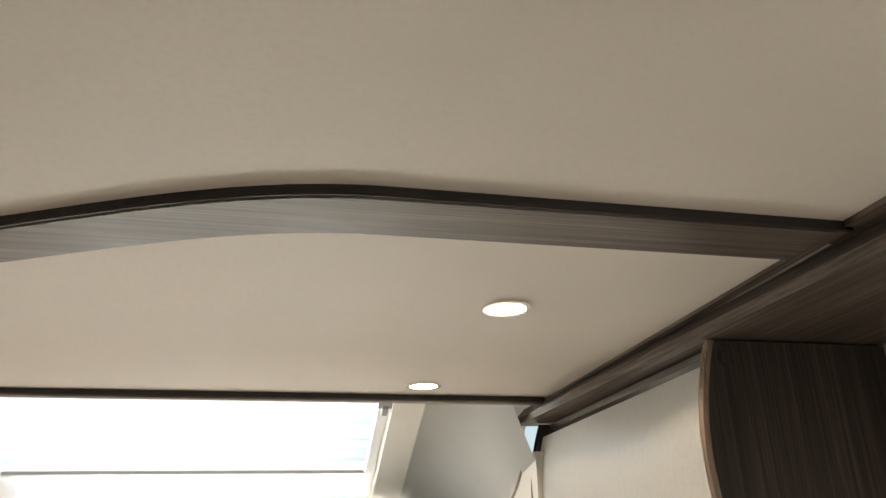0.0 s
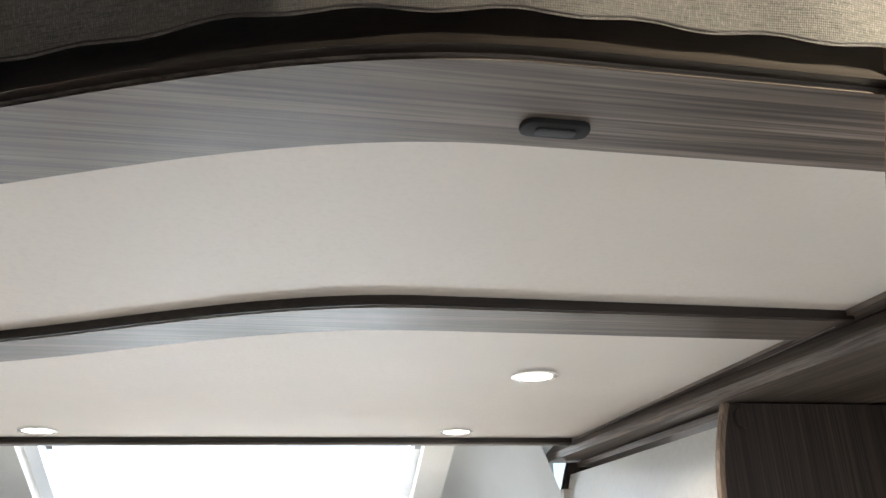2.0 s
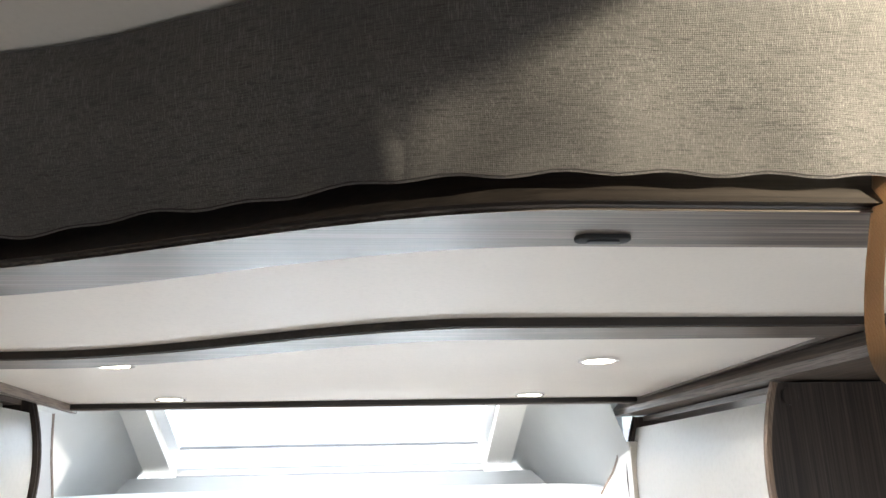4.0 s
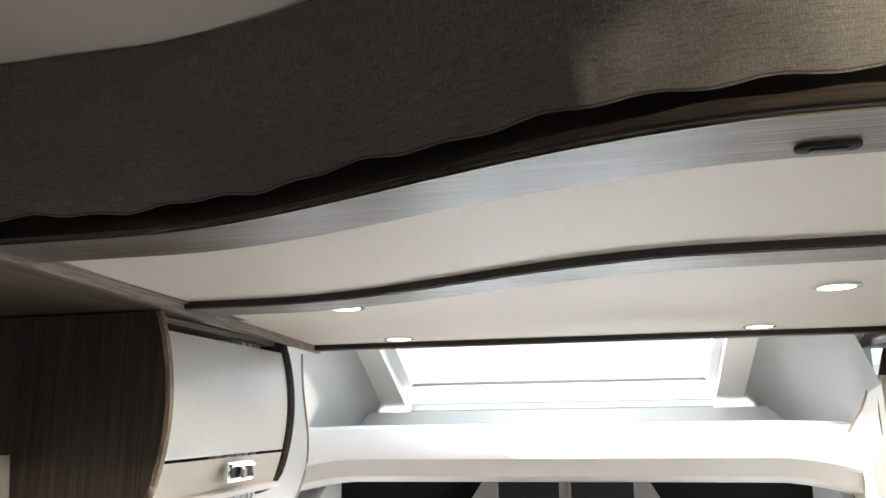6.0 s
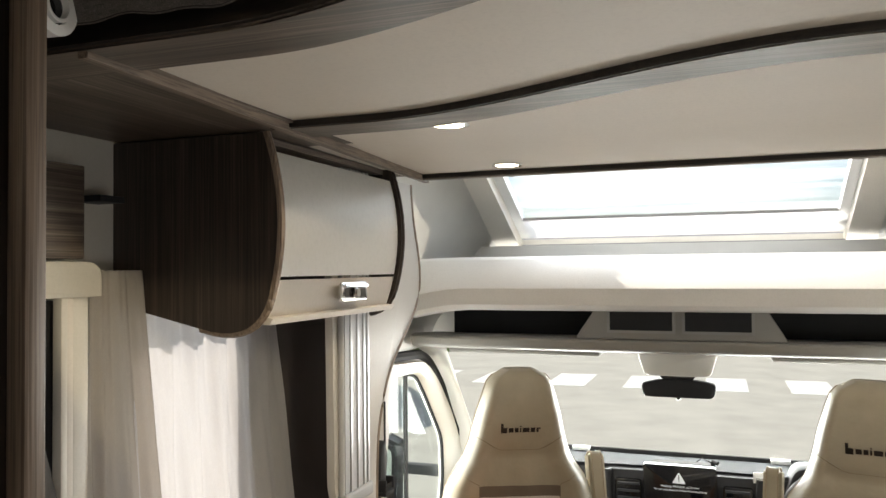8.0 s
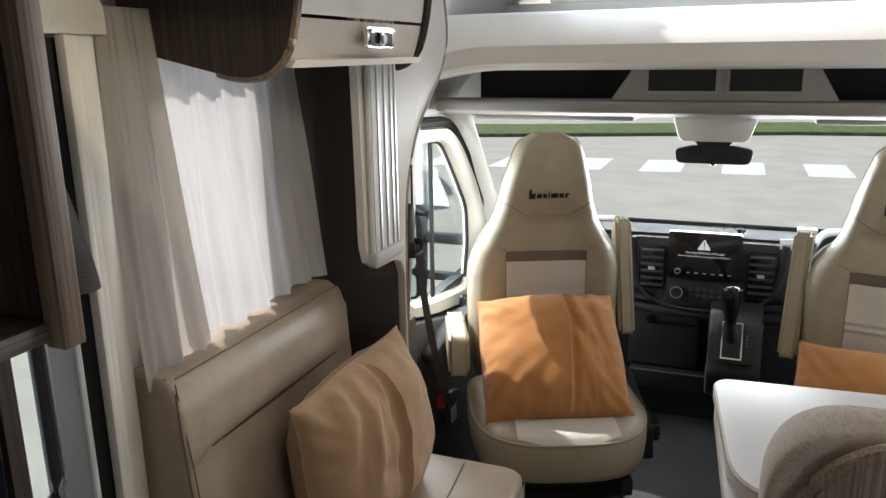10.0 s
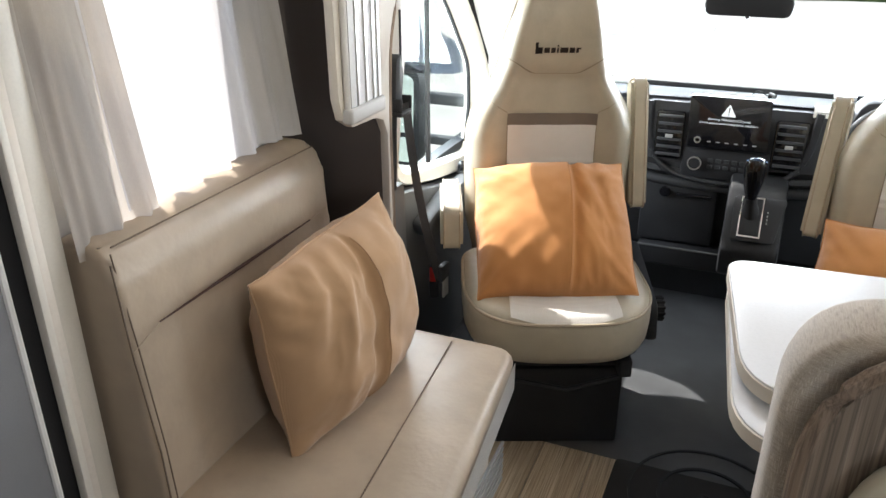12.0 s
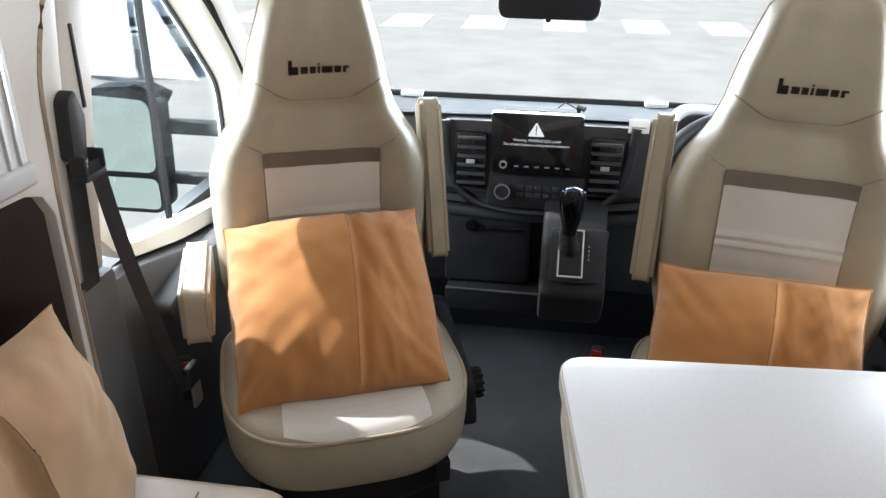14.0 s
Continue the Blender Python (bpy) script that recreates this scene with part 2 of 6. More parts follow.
TAN_FABRIC = cloth("tan_twill", (0.36, 0.215, 0.112), (0.46, 0.29, 0.16), 1000, 0.95, 0.18)
ORANGE_FABRIC = cloth("orange_twill", (0.52, 0.22, 0.07), (0.60, 0.285, 0.10), 1100, 0.95, 0.15)
WHITE_FABRIC = cloth("white_rib_cloth", (0.66, 0.63, 0.59), (0.74, 0.72, 0.68), 1500, 0.9, 0.08, False, 0.1)
TOWEL_GREY = cloth("grey_towel_cloth", (0.10, 0.092, 0.085), (0.17, 0.16, 0.15), 700, 1.0, 0.3)
SEAT_LEATHER = leather("beige_leatherette", (0.45, 0.40, 0.305), 0.42, 0.4)
BENCH_LEATHER = leather("taupe_leatherette", (0.415, 0.335, 0.255), 0.38, 0.35)
BROWN_BAND = leather("brown_leatherette", (0.17, 0.135, 0.105), 0.45, 0.2)
SEAT_STITCH = plain("seat_thread", (0.27, 0.225, 0.16), 0.8, 0.1, 30, 400, 0.1)
STITCH = plain("thread", (0.16, 0.12, 0.09), 0.8, 0.1, 30, 400, 0.1)
PIPING = plain("piping", (0.40, 0.33, 0.24), 0.6, 0.1, 30, 400, 0.1)
LOGO_INK = plain("dark_print", (0.035, 0.022, 0.017), 0.7, 0.1, 20, 300, 0.1)
TABLE_WHITE = plain("table_laminate", (0.60, 0.595, 0.60), 0.35, 0.02, 4, 160, 0.03)
TABLE_EDGE = plain("table_edge_band", (0.55, 0.50, 0.43), 0.45, 0.08, 6, 200, 0.05)
RED = plain("red_button", (0.55, 0.02, 0.02), 0.35, 0.05)
BELT = cloth("belt_webbing", (0.028, 0.027, 0.027), (0.045, 0.043, 0.042), 1500, 0.8, 0.1, False, 0.0)
ASPHALT = plain("sunlit_asphalt", (0.41, 0.395, 0.355), 0.9, 0.12, 1.7, 14, 0.8)
ROAD_PAINT = plain("road_paint", (0.72, 0.72, 0.69), 0.8, 0.15, 5, 30, 0.3)
GRASS = plain("grass", (0.10, 0.13, 0.04), 0.95, 0.4, 3, 60, 0.8)
CAR_PAINT = plain("silver_paint", (0.60, 0.62, 0.64), 0.25, 0.03, 3, 200, 0.0, 0.4, 0.6)
BLUE_PAINT = plain("blue_panel", (0.03, 0.16, 0.55), 0.5, 0.05)
LED = glow("led_disc", (1.0, 0.88, 0.68), 10.0)
SCREEN_LIT = glow("screen_pale", (0.60, 0.63, 0.65), 0.4)
PANE = glass("window_glass", (0.93, 0.97, 0.96))
SKY_PANE = glass("acrylic_pane", (0.93, 0.95, 0.96))
HAZE_PANE = glass("milky_acrylic_pane", (0.90, 0.94, 0.98), 0.10)
# green tint stands in for the greenery the mirror would reflect
MIRROR_GLASS = plain("green_reflection_mirror", (0.62, 0.74, 0.72), 0.02, 0.0, 1, 10, 0.0, 1.0)
SHEER = sheer("sheer_white", (0.66, 0.65, 0.67), 0.05)
SASH_WHITE = sheer("translucent_white", (0.88, 0.88, 0.88), 0.0)
SIDE_CURTAIN = sheer("cream_side_curtain", (0.52, 0.48, 0.44), 0.03)

# ---------------------------------------------------------------- building helpers


def box(x0, x1, y0, y1, z0, z1, bevel=0.0, seg=2):
    bm = bmesh.new()
    m = Matrix.LocRotScale(((x0 + x1) / 2, (y0 + y1) / 2, (z0 + z1) / 2), None, (x1 - x0, y1 - y0, z1 - z0))
    bmesh.ops.create_cube(bm, size=1, matrix=m)
    if bevel:
        bmesh.ops.bevel(bm, geom=bm.edges[:], offset=bevel, segments=seg, affect="EDGES", profile=0.5)
    return bm


def prism(points, axis, lo, hi, bevel=0.0, seg=2):
    """A polygon pushed along an axis; points are (y, z) for x, (x, z) for y, (x, y) for z."""
    bm = bmesh.new()
    put = {"x": lambda a, b, c: (c, a, b), "y": lambda a, b, c: (a, c, b), "z": lambda a, b, c: (a, b, c)}[axis]
    low = [bm.verts.new(put(a, b, lo)) for a, b in points]
    high = [bm.verts.new(put(a, b, hi)) for a, b in points]
    bm.faces.new(low), bm.faces.new(high[::-1])
    n = len(points)
    for i in range(n):
        bm.faces.new((low[i], low[(i + 1) % n], high[(i + 1) % n], high[i]))
    bmesh.ops.recalc_face_normals(bm, faces=bm.faces[:])
    if bevel:
        q = {"x": 0, "y": 1, "z": 2}[axis]
        caps = [e for e in bm.edges if abs(e.verts[0].co[q] - e.verts[1].co[q]) < 1e-6]
        sharp = [e for e in bm.edges if abs(e.verts[0].co[q] - e.verts[1].co[q]) > 1e-6 and e.calc_face_angle(0) > 0.8]
        bmesh.ops.bevel(bm, geom=caps + sharp, offset=min(bevel, abs(hi - lo) * 0.45), segments=seg, affect="EDGES", profile=0.5, clamp_overlap=True)
    return bm


def rounded(points, r, n=5):
    """The polygon with its corners rounded; r is one radius or one a corner."""
    out, k = [], len(points)
    for i in range(k):
        rr = r[i] if isinstance(r, (list, tuple)) else r
        p, a, b = Vector(points[i]), Vector(points[i - 1]), Vector(points[(i + 1) % k])
        if rr <= 0:
            out.append(tuple(p))
            continue
        s, e = p + (a - p).normalized() * rr, p + (b - p).normalized() * rr
        for j in range(n + 1):
            f = j / n
            q = s * (1 - f) ** 2 + p * 2 * f * (1 - f) + e * f * f
            out.append(tuple(q))
    return out


def loft(rings, closed=True, caps=True):
    bm = bmesh.new()
    vs = [[bm.verts.new(p) for p in ring] for ring in rings]
    n = len(rings[0])
    for a, b in zip(vs, vs[1:]):
        for i in range(n if closed else n - 1):
            j = (i + 1) % n
            bm.faces.new((a[i], a[j], b[j], b[i]))
    if caps and closed:
        bm.faces.new(vs[0][::-1]), bm.faces.new(vs[-1])
    bmesh.ops.recalc_face_normals(bm, faces=bm.faces[:])
    return bm


def sheet(f, nu, nv, thick=0.0):
    """A surface f(u, v) over 0..1, given thickness."""
    bm = bmesh.new()
    g = [[bm.verts.new(f(i / nu, j / nv)) for j in range(nv + 1)] for i in range(nu + 1)]
    for i in range(nu):
        for j in range(nv):
            bm.faces.new((g[i][j], g[i + 1][j], g[i + 1][j + 1], g[i][j + 1]))
    if thick:
        bmesh.ops.solidify(bm, geom=bm.faces[:], thickness=thick)
    bmesh.ops.recalc_face_normals(bm, faces=bm.faces[:])
    return bm


def tube(points, r, n=8, flat=1.0):
    """A round or flattened bar along points; r is one radius or one a point."""
    pts = [Vector(p) for p in points]
    rings = []
    for i, p in enumerate(pts):
        d = (pts[min(i + 1, len(pts) - 1)] - pts[max(i - 1, 0)]).normalized()
        side = d.cross(Vector((0, 0, 1)) if abs(d.z) < 0.9 else Vector((0, 1, 0))).normalized()
        up = side.cross(d)
        rr = r[i] if isinstance(r, (list, tuple)) else r
        rings.append([p + side * rr * math.cos(2 * math.pi * k / n) + up * rr * flat * math.sin(2 * math.pi * k / n) for k in range(n)])
    return loft(rings)


def disc(c, normal, r, depth, n=28, bevel=0.0):
    bm = bmesh.new()
    q = Vector(normal).to_track_quat("Z", "Y").to_matrix().to_4x4()
    bmesh.ops.create_cone(bm, cap_ends=True, segments=n, radius1=r, radius2=r, depth=depth, matrix=Matrix.Translation(c) @ q)
    if bevel:
        bmesh.ops.bevel(bm, geom=[e for e in bm.edges if len(e.link_faces) == 2 and e.calc_face_angle(0) > 1], offset=bevel, segments=2, affect="EDGES")
    return bm


def ring_mesh(c, normal, r0, r1, depth, n=32):
    q = Vector(normal).to_track_quat("Z", "Y").to_matrix()
    prof = [(r0, -depth / 2), (r1, -depth / 2), (r1, depth / 2), (r0, depth / 2)]
    rings = [[Vector(c) + q @ Vector((r * math.cos(2 * math.pi * k / n), r * math.sin(2 * math.pi * k / n), h)) for r, h in prof] for k in range(n + 1)]
    bm = loft(rings, True, False)
    bmesh.ops.remove_doubles(bm, verts=bm.verts[:], dist=1e-6)
    return bm


def join(*bms):
    out = bmesh.new()
    for b in bms:
        me = bpy.data.meshes.new("tmp")
        b.to_mesh(me)
        b.free()
        out.from_mesh(me)
        bpy.data.meshes.remove(me)
    return out


def moved(bm, m):
    bmesh.ops.transform(bm, matrix=m, verts=bm.verts[:])
    return bm


def mesh_of(name, bm, material, crease=38):
    for e in bm.edges:
        e.smooth = len(e.link_faces) != 2 or e.calc_face_angle(0) < radians(crease)
    for f in bm.faces:
        f.smooth = True
    me = bpy.data.meshes.new(name)
    bm.to_mesh(me)
    bm.free()
    me.materials.append(material)
    return me


def thing(name, label, category, base=(0, 0, 0), group="", kind=""):
    ob = new(name)
    ob.empty_display_size = 0.05
    ob.location = base
    return tagged(ob, label, category, group, kind)


def part(name, bm, material, parent=None, label="", crease=38):
    ob = new(name, mesh_of(name, bm, material, crease))
    if parent is not None:
        ob.parent = parent
        root = parent if parent.parent is None else parent.parent
        ob.matrix_parent_inverse = Matrix.Translation(-Vector(root.location)) if parent.parent is None else Matrix()
    return tagged(ob, label)


def single(name, bm, material, label, category, group="", kind="", crease=38):
    return tagged(part(name, bm, material, None, "", crease), label, category, group, kind)


def smooth(t):
    t = min(1.0, max(0.0, t))
    return t * t * (3 - 2 * t)


def lerp(a, b, f):
    return a + (b - a) * f


def ramp_at(rows, v):
    """Piecewise straight value over rows of (place, value)."""
    for (a, fa), (b, fb) in zip(rows, rows[1:]):
        if v <= b:
            return lerp(fa, fb, max(0.0, (v - a) / (b - a)))
    return rows[-1][1]

# ---------------------------------------------------------------- the shell
STRUCT = "structure"
XL, XR, YB, CEIL = -1.06, 1.04, -1.70, 2.07


def wall_with_holes(name, x0, x1, y0, y1, z0, z1, holes, material, label):
    """A wall along y, with rectangular holes (y0, y1, z0, z1) through it."""
    ys = sorted({y0, y1, *[h[0] for h in holes], *[h[1] for h in holes]})
    zs = sorted({z0, z1, *[h[2] for h in holes], *[h[3] for h in holes]})
    bm = bmesh.new()
    cell = lambda i, j: 0 <= i < len(ys) - 1 and 0 <= j < len(zs) - 1 and not any(
        h[0] <= ys[i] and ys[i + 1] <= h[1] and h[2] <= zs[j] and zs[j + 1] <= h[3] for h in holes)
    quad = lambda *p: bm.faces.new([bm.verts.new(q) for q in p])
    for i in range(len(ys) - 1):
        for j in range(len(zs) - 1):
            if not cell(i, j):
                continue
            a, b, c, d = ys[i], ys[i + 1], zs[j], zs[j + 1]
            for x in (x0, x1):
                quad((x, a, c), (x, b, c), (x, b, d), (x, a, d))
            if not cell(i - 1, j):
                quad((x0, a, c), (x1, a, c), (x1, a, d), (x0, a, d))
            if not cell(i + 1, j):
                quad((x0, b, c), (x1, b, c), (x1, b, d), (x0, b, d))
            if not cell(i, j - 1):
                quad((x0, a, c), (x1, a, c), (x1, b, c), (x0, b, c))
            if not cell(i, j + 1):
                quad((x0, a, d), (x1, a, d), (x1, b, d), (x0, b, d))
    bmesh.ops.remove_doubles(bm, verts=bm.verts[:], dist=1e-5)
    bmesh.ops.recalc_face_normals(bm, faces=bm.faces[:])
    return single(name, bm, material, label, "wall", "", STRUCT)


WIN = (1.20, 1.545, 0.97, 1.57)
DOORWAY = (0.40, 1.03, 0.0, 1.58)
wall_with_holes("wall_left", XL - 0.04, XL, YB, 1.80, 0.0, CEIL, [WIN, DOORWAY], WALL_LINING, "pale grey lined caravan side wall with window and doorway")
wall_with_holes("wall_right", XR, XR + 0.04, YB, 1.80, 0.0, CEIL, [], WALL_LINING, "pale grey lined caravan side wall")
single("wall_rear", box(XL, XR, YB - 0.04, YB, 0, CEIL), WALL_LINING, "plain pale rear wall of the living space", "wall", "", STRUCT)
single("ceiling", box(XL - 0.04, XR + 0.04, YB - 0.04, 2.12, CEIL, CEIL + 0.04), CREAM_PANEL, "cream lined caravan ceiling", "ceiling", "", STRUCT)
floor = thing("floor", "pale striped wood-look vinyl floor", "floor", (0, 0, 0), "", STRUCT)
for k in range(-7, 7):
    x0 = 0.15 * k
    part("plank", box(max(XL, x0), min(XR, x0 + 0.1485), YB, 2.12, -0.03, 0.0, 0.0008, 1), FLOOR_WOOD, floor)
single("subfloor", box(XL - 0.04, XR + 0.04, YB - 0.04, 2.12, -0.08, -0.032), BLACK_PLASTIC, "dark floor base under the planks", "floor", "", STRUCT)
single("firewall", box(-1.0, 0.9, 3.29, 3.32, -0.004, 0.76), DASH_PLASTIC, "dark bulkhead under the dashboard", "bulkhead", "", STRUCT)
single("cab_floor", box(-1.0, 0.9, 2.124, 3.4, -0.08, -0.004), CAB_FLOOR, "dark grey moulded rubber cab floor", "floor", "", STRUCT)

# cab shell: sloping roof over the cab with a hole for the skylight, side linings, door sides
CX0, CX1 = -0.98, 0.82          # inner faces of the cab doors
SLOPE = lambda y: 1.70 + (2.85 - y) * 0.5
SKX0, SKX1, SKY0, SKY1 = -0.648, 0.444, 2.20, 2.845


def slope_quad(x0, x1, y0, y1, lift=0.0, thick=0.03):
    return prism([(y0, SLOPE(y0) + lift), (y1, SLOPE(y1) + lift), (y1, SLOPE(y1) + lift + thick), (y0, SLOPE(y0) + lift + thick)], "x", x0, x1)


cab_roof = thing("cab_roof", "pale moulded cab roof lining around the skylight", "roof", (0, 2.5, 1.9), "", STRUCT)
part("roof_panel", slope_quad(-1.0, SKX0 - 0.075, 2.05, 3.0), CAB_LINING, cab_roof)
part("roof_panel", slope_quad(SKX1 + 0.075, 0.86, 2.05, 3.0), CAB_LINING, cab_roof)
part("roof_panel", slope_quad(SKX0 - 0.075, SKX1 + 0.075, 2.92, 3.0), CAB_LINING, cab_roof)
part("roof_panel", slope_quad(SKX0 - 0.075, SKX1 + 0.075, 2.05, 2.13), CAB_LINING, cab_roof)

skylight = thing("skylight", "large cream framed tilting skylight with a clear pane", "skylight", (-0.1, 2.5, 1.87))


def slope_frame(x0, x1, y0, y1, w, lift, thick):
    """Four mitred bars on the roof slope."""
    bms = []
    for a0, a1, b0, b1 in ((x0, x0 + w, y0, y1), (x1 - w, x1, y0, y1), (x0 + w, x1 - w, y0, y0 + w), (x0 + w, x1 - w, y1 - w, y1)):
        bms.append(slope_quad(a0, a1, b0, b1, lift, thick))
    return join(*bms)


part("outer_frame", slope_frame(SKX0 - 0.098, SKX1 + 0.090, 2.11, 2.965, 0.090, -0.012, 0.05), CREAM_PLASTIC, skylight)
sash = part("sash", join(slope_quad(SKX0 - 0.006, SKX0 + 0.03, 2.20, 2.85, 0.03, 0.035), slope_quad(SKX1 - 0.03, SKX1 + 0.006, 2.20, 2.85, 0.03, 0.035), slope_quad(SKX0 + 0.03, SKX1 - 0.03, 2.20, 2.24, 0.03, 0.035)), WHITE_PLASTIC, skylight, "white inner sash")
part("lower_flange", sheet(lambda u, v: (lerp(SKX0 + 0.03, SKX1 - 0.03, u), lerp(2.735, 2.848, v), SLOPE(lerp(2.735, 2.848, v)) + 0.03), 2, 2), SASH_WHITE, skylight, "white translucent flange")
for hx in (-0.57, 0.425):
    part("catch", join(slope_quad(hx - 0.02, hx + 0.02, 2.365, 2.385, -0.004, 0.03), slope_quad(hx - 0.008, hx + 0.008, 2.375, 2.40, -0.014, 0.02)), GREY_PLASTIC, skylight, "grey locking catch")
pane = part("pane", slope_quad(SKX0 + 0.03, SKX1 - 0.03, 2.23, 2.82, 0.05, 0.004), HAZE_PANE, skylight, "tinted acrylic pane")
pane.visible_shadow = False
part("rubber_seal", slope_quad(SKX0, SKX1, 2.838, 2.846, -0.02, 0.02), GREY_PLASTIC, skylight, "grey lower seal")
part("blind_bar", slope_quad(SKX0 + 0.032, SKX1 - 0.032, 2.722, 2.732, 0.026, 0.010), SILVER, skylight, "thin folded blind bar")
part("pull_handle", prism(rounded([(-0.19, 0.012), (-0.015, 0.012), (-0.045, -0.016), (-0.16, -0.016)], 0.012), "z", -0.012, 0.008, 0.003), CREAM_PLASTIC, skylight, "moulded pull handle").matrix_basis = Matrix.Translation((0.0, 2.868, 1.672)) @ Matrix.Rotation(radians(-27), 4, "X")

# side linings between the living space and the roof slope
for name, xs, ya in (("trim_left", (-0.99, -0.72), 1.96), ("trim_right", (0.52, 0.85), 1.985)):
    x_out, x_in = (xs[0], xs[1]) if name == "trim_left" else (xs[1], xs[0])
    bm = sheet(lambda u, v: (lerp(x_in, x_out, v), lerp(ya, 2.98, u), lerp(SLOPE(lerp(ya, 2.98, u)) - 0.004, 1.50, smooth(v) * 0.95 + 0.05 * v)), 10, 10, 0.01)
    single(name, bm, CAB_LINING, "pale curved lining between roof slope and cab side", "trim", "", STRUCT)

# white glossy cross beam over the cab opening
beam = thing("cab_beam", "glossy white moulded cross beam over the cab opening", "beam", (-0.08, 2.3, 1.5), "", STRUCT)


def beam_ring(x):
    drop = 0.10 * max(0.0, abs(x + 0.08) - 0.62) ** 1.5 * 4
    back = -0.22 * max(0.0, abs(x + 0.08) - 0.60)
    prof = [(2.40, 1.655), (2.335, 1.648), (2.325, 1.643), (2.252, 1.566), (2.246, 1.557), (2.256, 1.508), (2.268, 1.496), (2.31, 1.488), (2.42, 1.50), (2.44, 1.60)]
    return [(x, y + back, z - drop * (1.0 if z < 1.6 else 0.15)) for y, z in prof]


part("beam_body", loft([beam_ring(-0.96 + 1.78 * i / 40) for i in range(41)]), WHITE_PLASTIC, beam, "", 30)

# overhead shelf of the cab: dark recesses, a centre block with two vents
shelf = thing("cab_overhead_shelf", "grey overhead cab shelf with dark open pockets", "shelf", (-0.08, 2.5, 1.4), "", STRUCT)
# back and top are black: the pockets' shade put into the colour
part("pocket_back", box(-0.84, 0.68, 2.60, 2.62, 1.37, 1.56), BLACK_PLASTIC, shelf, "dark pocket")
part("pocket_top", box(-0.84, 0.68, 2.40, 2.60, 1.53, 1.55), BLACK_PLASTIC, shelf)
part("lip", prism(rounded([(2.40, 1.395), (2.44, 1.402), (2.70, 1.385), (2.76, 1.335), (2.60, 1.335), (2.42, 1.36)], 0.012), "x", -0.93, 0.77), SHELF_GREY_DIM, shelf, "pale grey lip")
centre = part("centre_block", prism([(-0.375, 1.398), (0.235, 1.398), (0.16, 1.525), (-0.29, 1.525)], "y", 2.405, 2.52, 0.006), SHELF_GREY_DIM, shelf, "pale trapezoid centre block")
for vx in (-0.275, -0.055):
    part("tray_frame", join(box(vx, vx + 0.20, 2.398, 2.406, 1.418, 1.426), box(vx, vx + 0.20, 2.398, 2.406, 1.496, 1.504), box(vx, vx + 0.008, 2.398, 2.406, 1.426, 1.496), box(vx + 0.192, vx + 0.20, 2.398, 2.406, 1.426, 1.496)), GREY_PLASTIC, shelf)
    # flat dark slab stands in for the shade inside the tray
    part("tray_shade_slab", box(vx + 0.008, vx + 0.192, 2.400, 2.406, 1.426, 1.496), BLACK_PLASTIC, shelf)
for sx in (-0.60, 0.47):
    part("sun_visor", box(sx - 0.27, sx + 0.27, 2.62, 2.80, 1.318, 1.336, 0.008), SHELF_GREY_DIM, shelf, "folded pale sun visor")

# cab sides with window openings, pillars and screen
for name, x0, x1, label in (("wall_cab_left", -1.02, CX0, "dark grey cab door side with window opening"), ("wall_cab_right", CX1, 0.86, "dark grey cab door side with window opening")):
    wall_with_holes(name, x0, x1, 1.96, 3.10, 0.0, 0.70, [], DASH_PLASTIC, label)
single("firewall", box(-1.0, 0.86, 3.40, 3.44, -0.08, 0.74), BLACK_PLASTIC, "black bulkhead under the windscreen", "wall", "", STRUCT)
windscreen = thing("windscreen", "large clear cab windscreen with a black lower band", "windscreen", (-0.08, 3.2, 0.85), "", STRUCT)
ws = part("pane", sheet(lambda u, v: (lerp(-0.90, 0.74, u), lerp(3.42, 2.76, v) - 0.25 * (2 * u - 1) ** 2 * (1 - 0.4 * v), lerp(0.72, 1.34, v)), 24, 8), PANE, windscreen)
ws.visible_shadow = False
part("lower_band", sheet(lambda u, v: (lerp(-0.86, 0.70, u), 3.375 - 0.25 * (2 * u - 1) ** 2 - 0.05 * v, lerp(0.72, 0.800, v)), 24, 2, 0.004), BLACK_PLASTIC, windscreen, "black lower band")

single("wall_cab_header", join(box(-1.0, 0.84, 2.765, 2.80, 1.345, 1.70), box(-1.0, -0.98, 2.42, 2.765, 1.40, 1.90), box(0.82, 0.84, 2.42, 2.765, 1.40, 1.90)), CAB_LINING, "pale closed header over the windscreen", "wall", "", STRUCT)
CAB_WIN = [(2.225, 0.748), (2.44, 0.710), (2.790, 0.662), (2.838, 0.80), (2.828, 0.965), (2.665, 1.142), (2.560, 1.248), (2.30, 1.262), (2.135, 1.262), (2.15, 0.98)]
CAB_WIN_OUT = [(2.20, 0.715), (2.46, 0.652), (2.80, 0.598), (2.99, 0.70), (2.995, 0.90), (2.875, 1.062), (2.725, 1.210), (2.590, 1.292), (2.30, 1.312), (2.07, 1.312), (2.08, 0.84)]



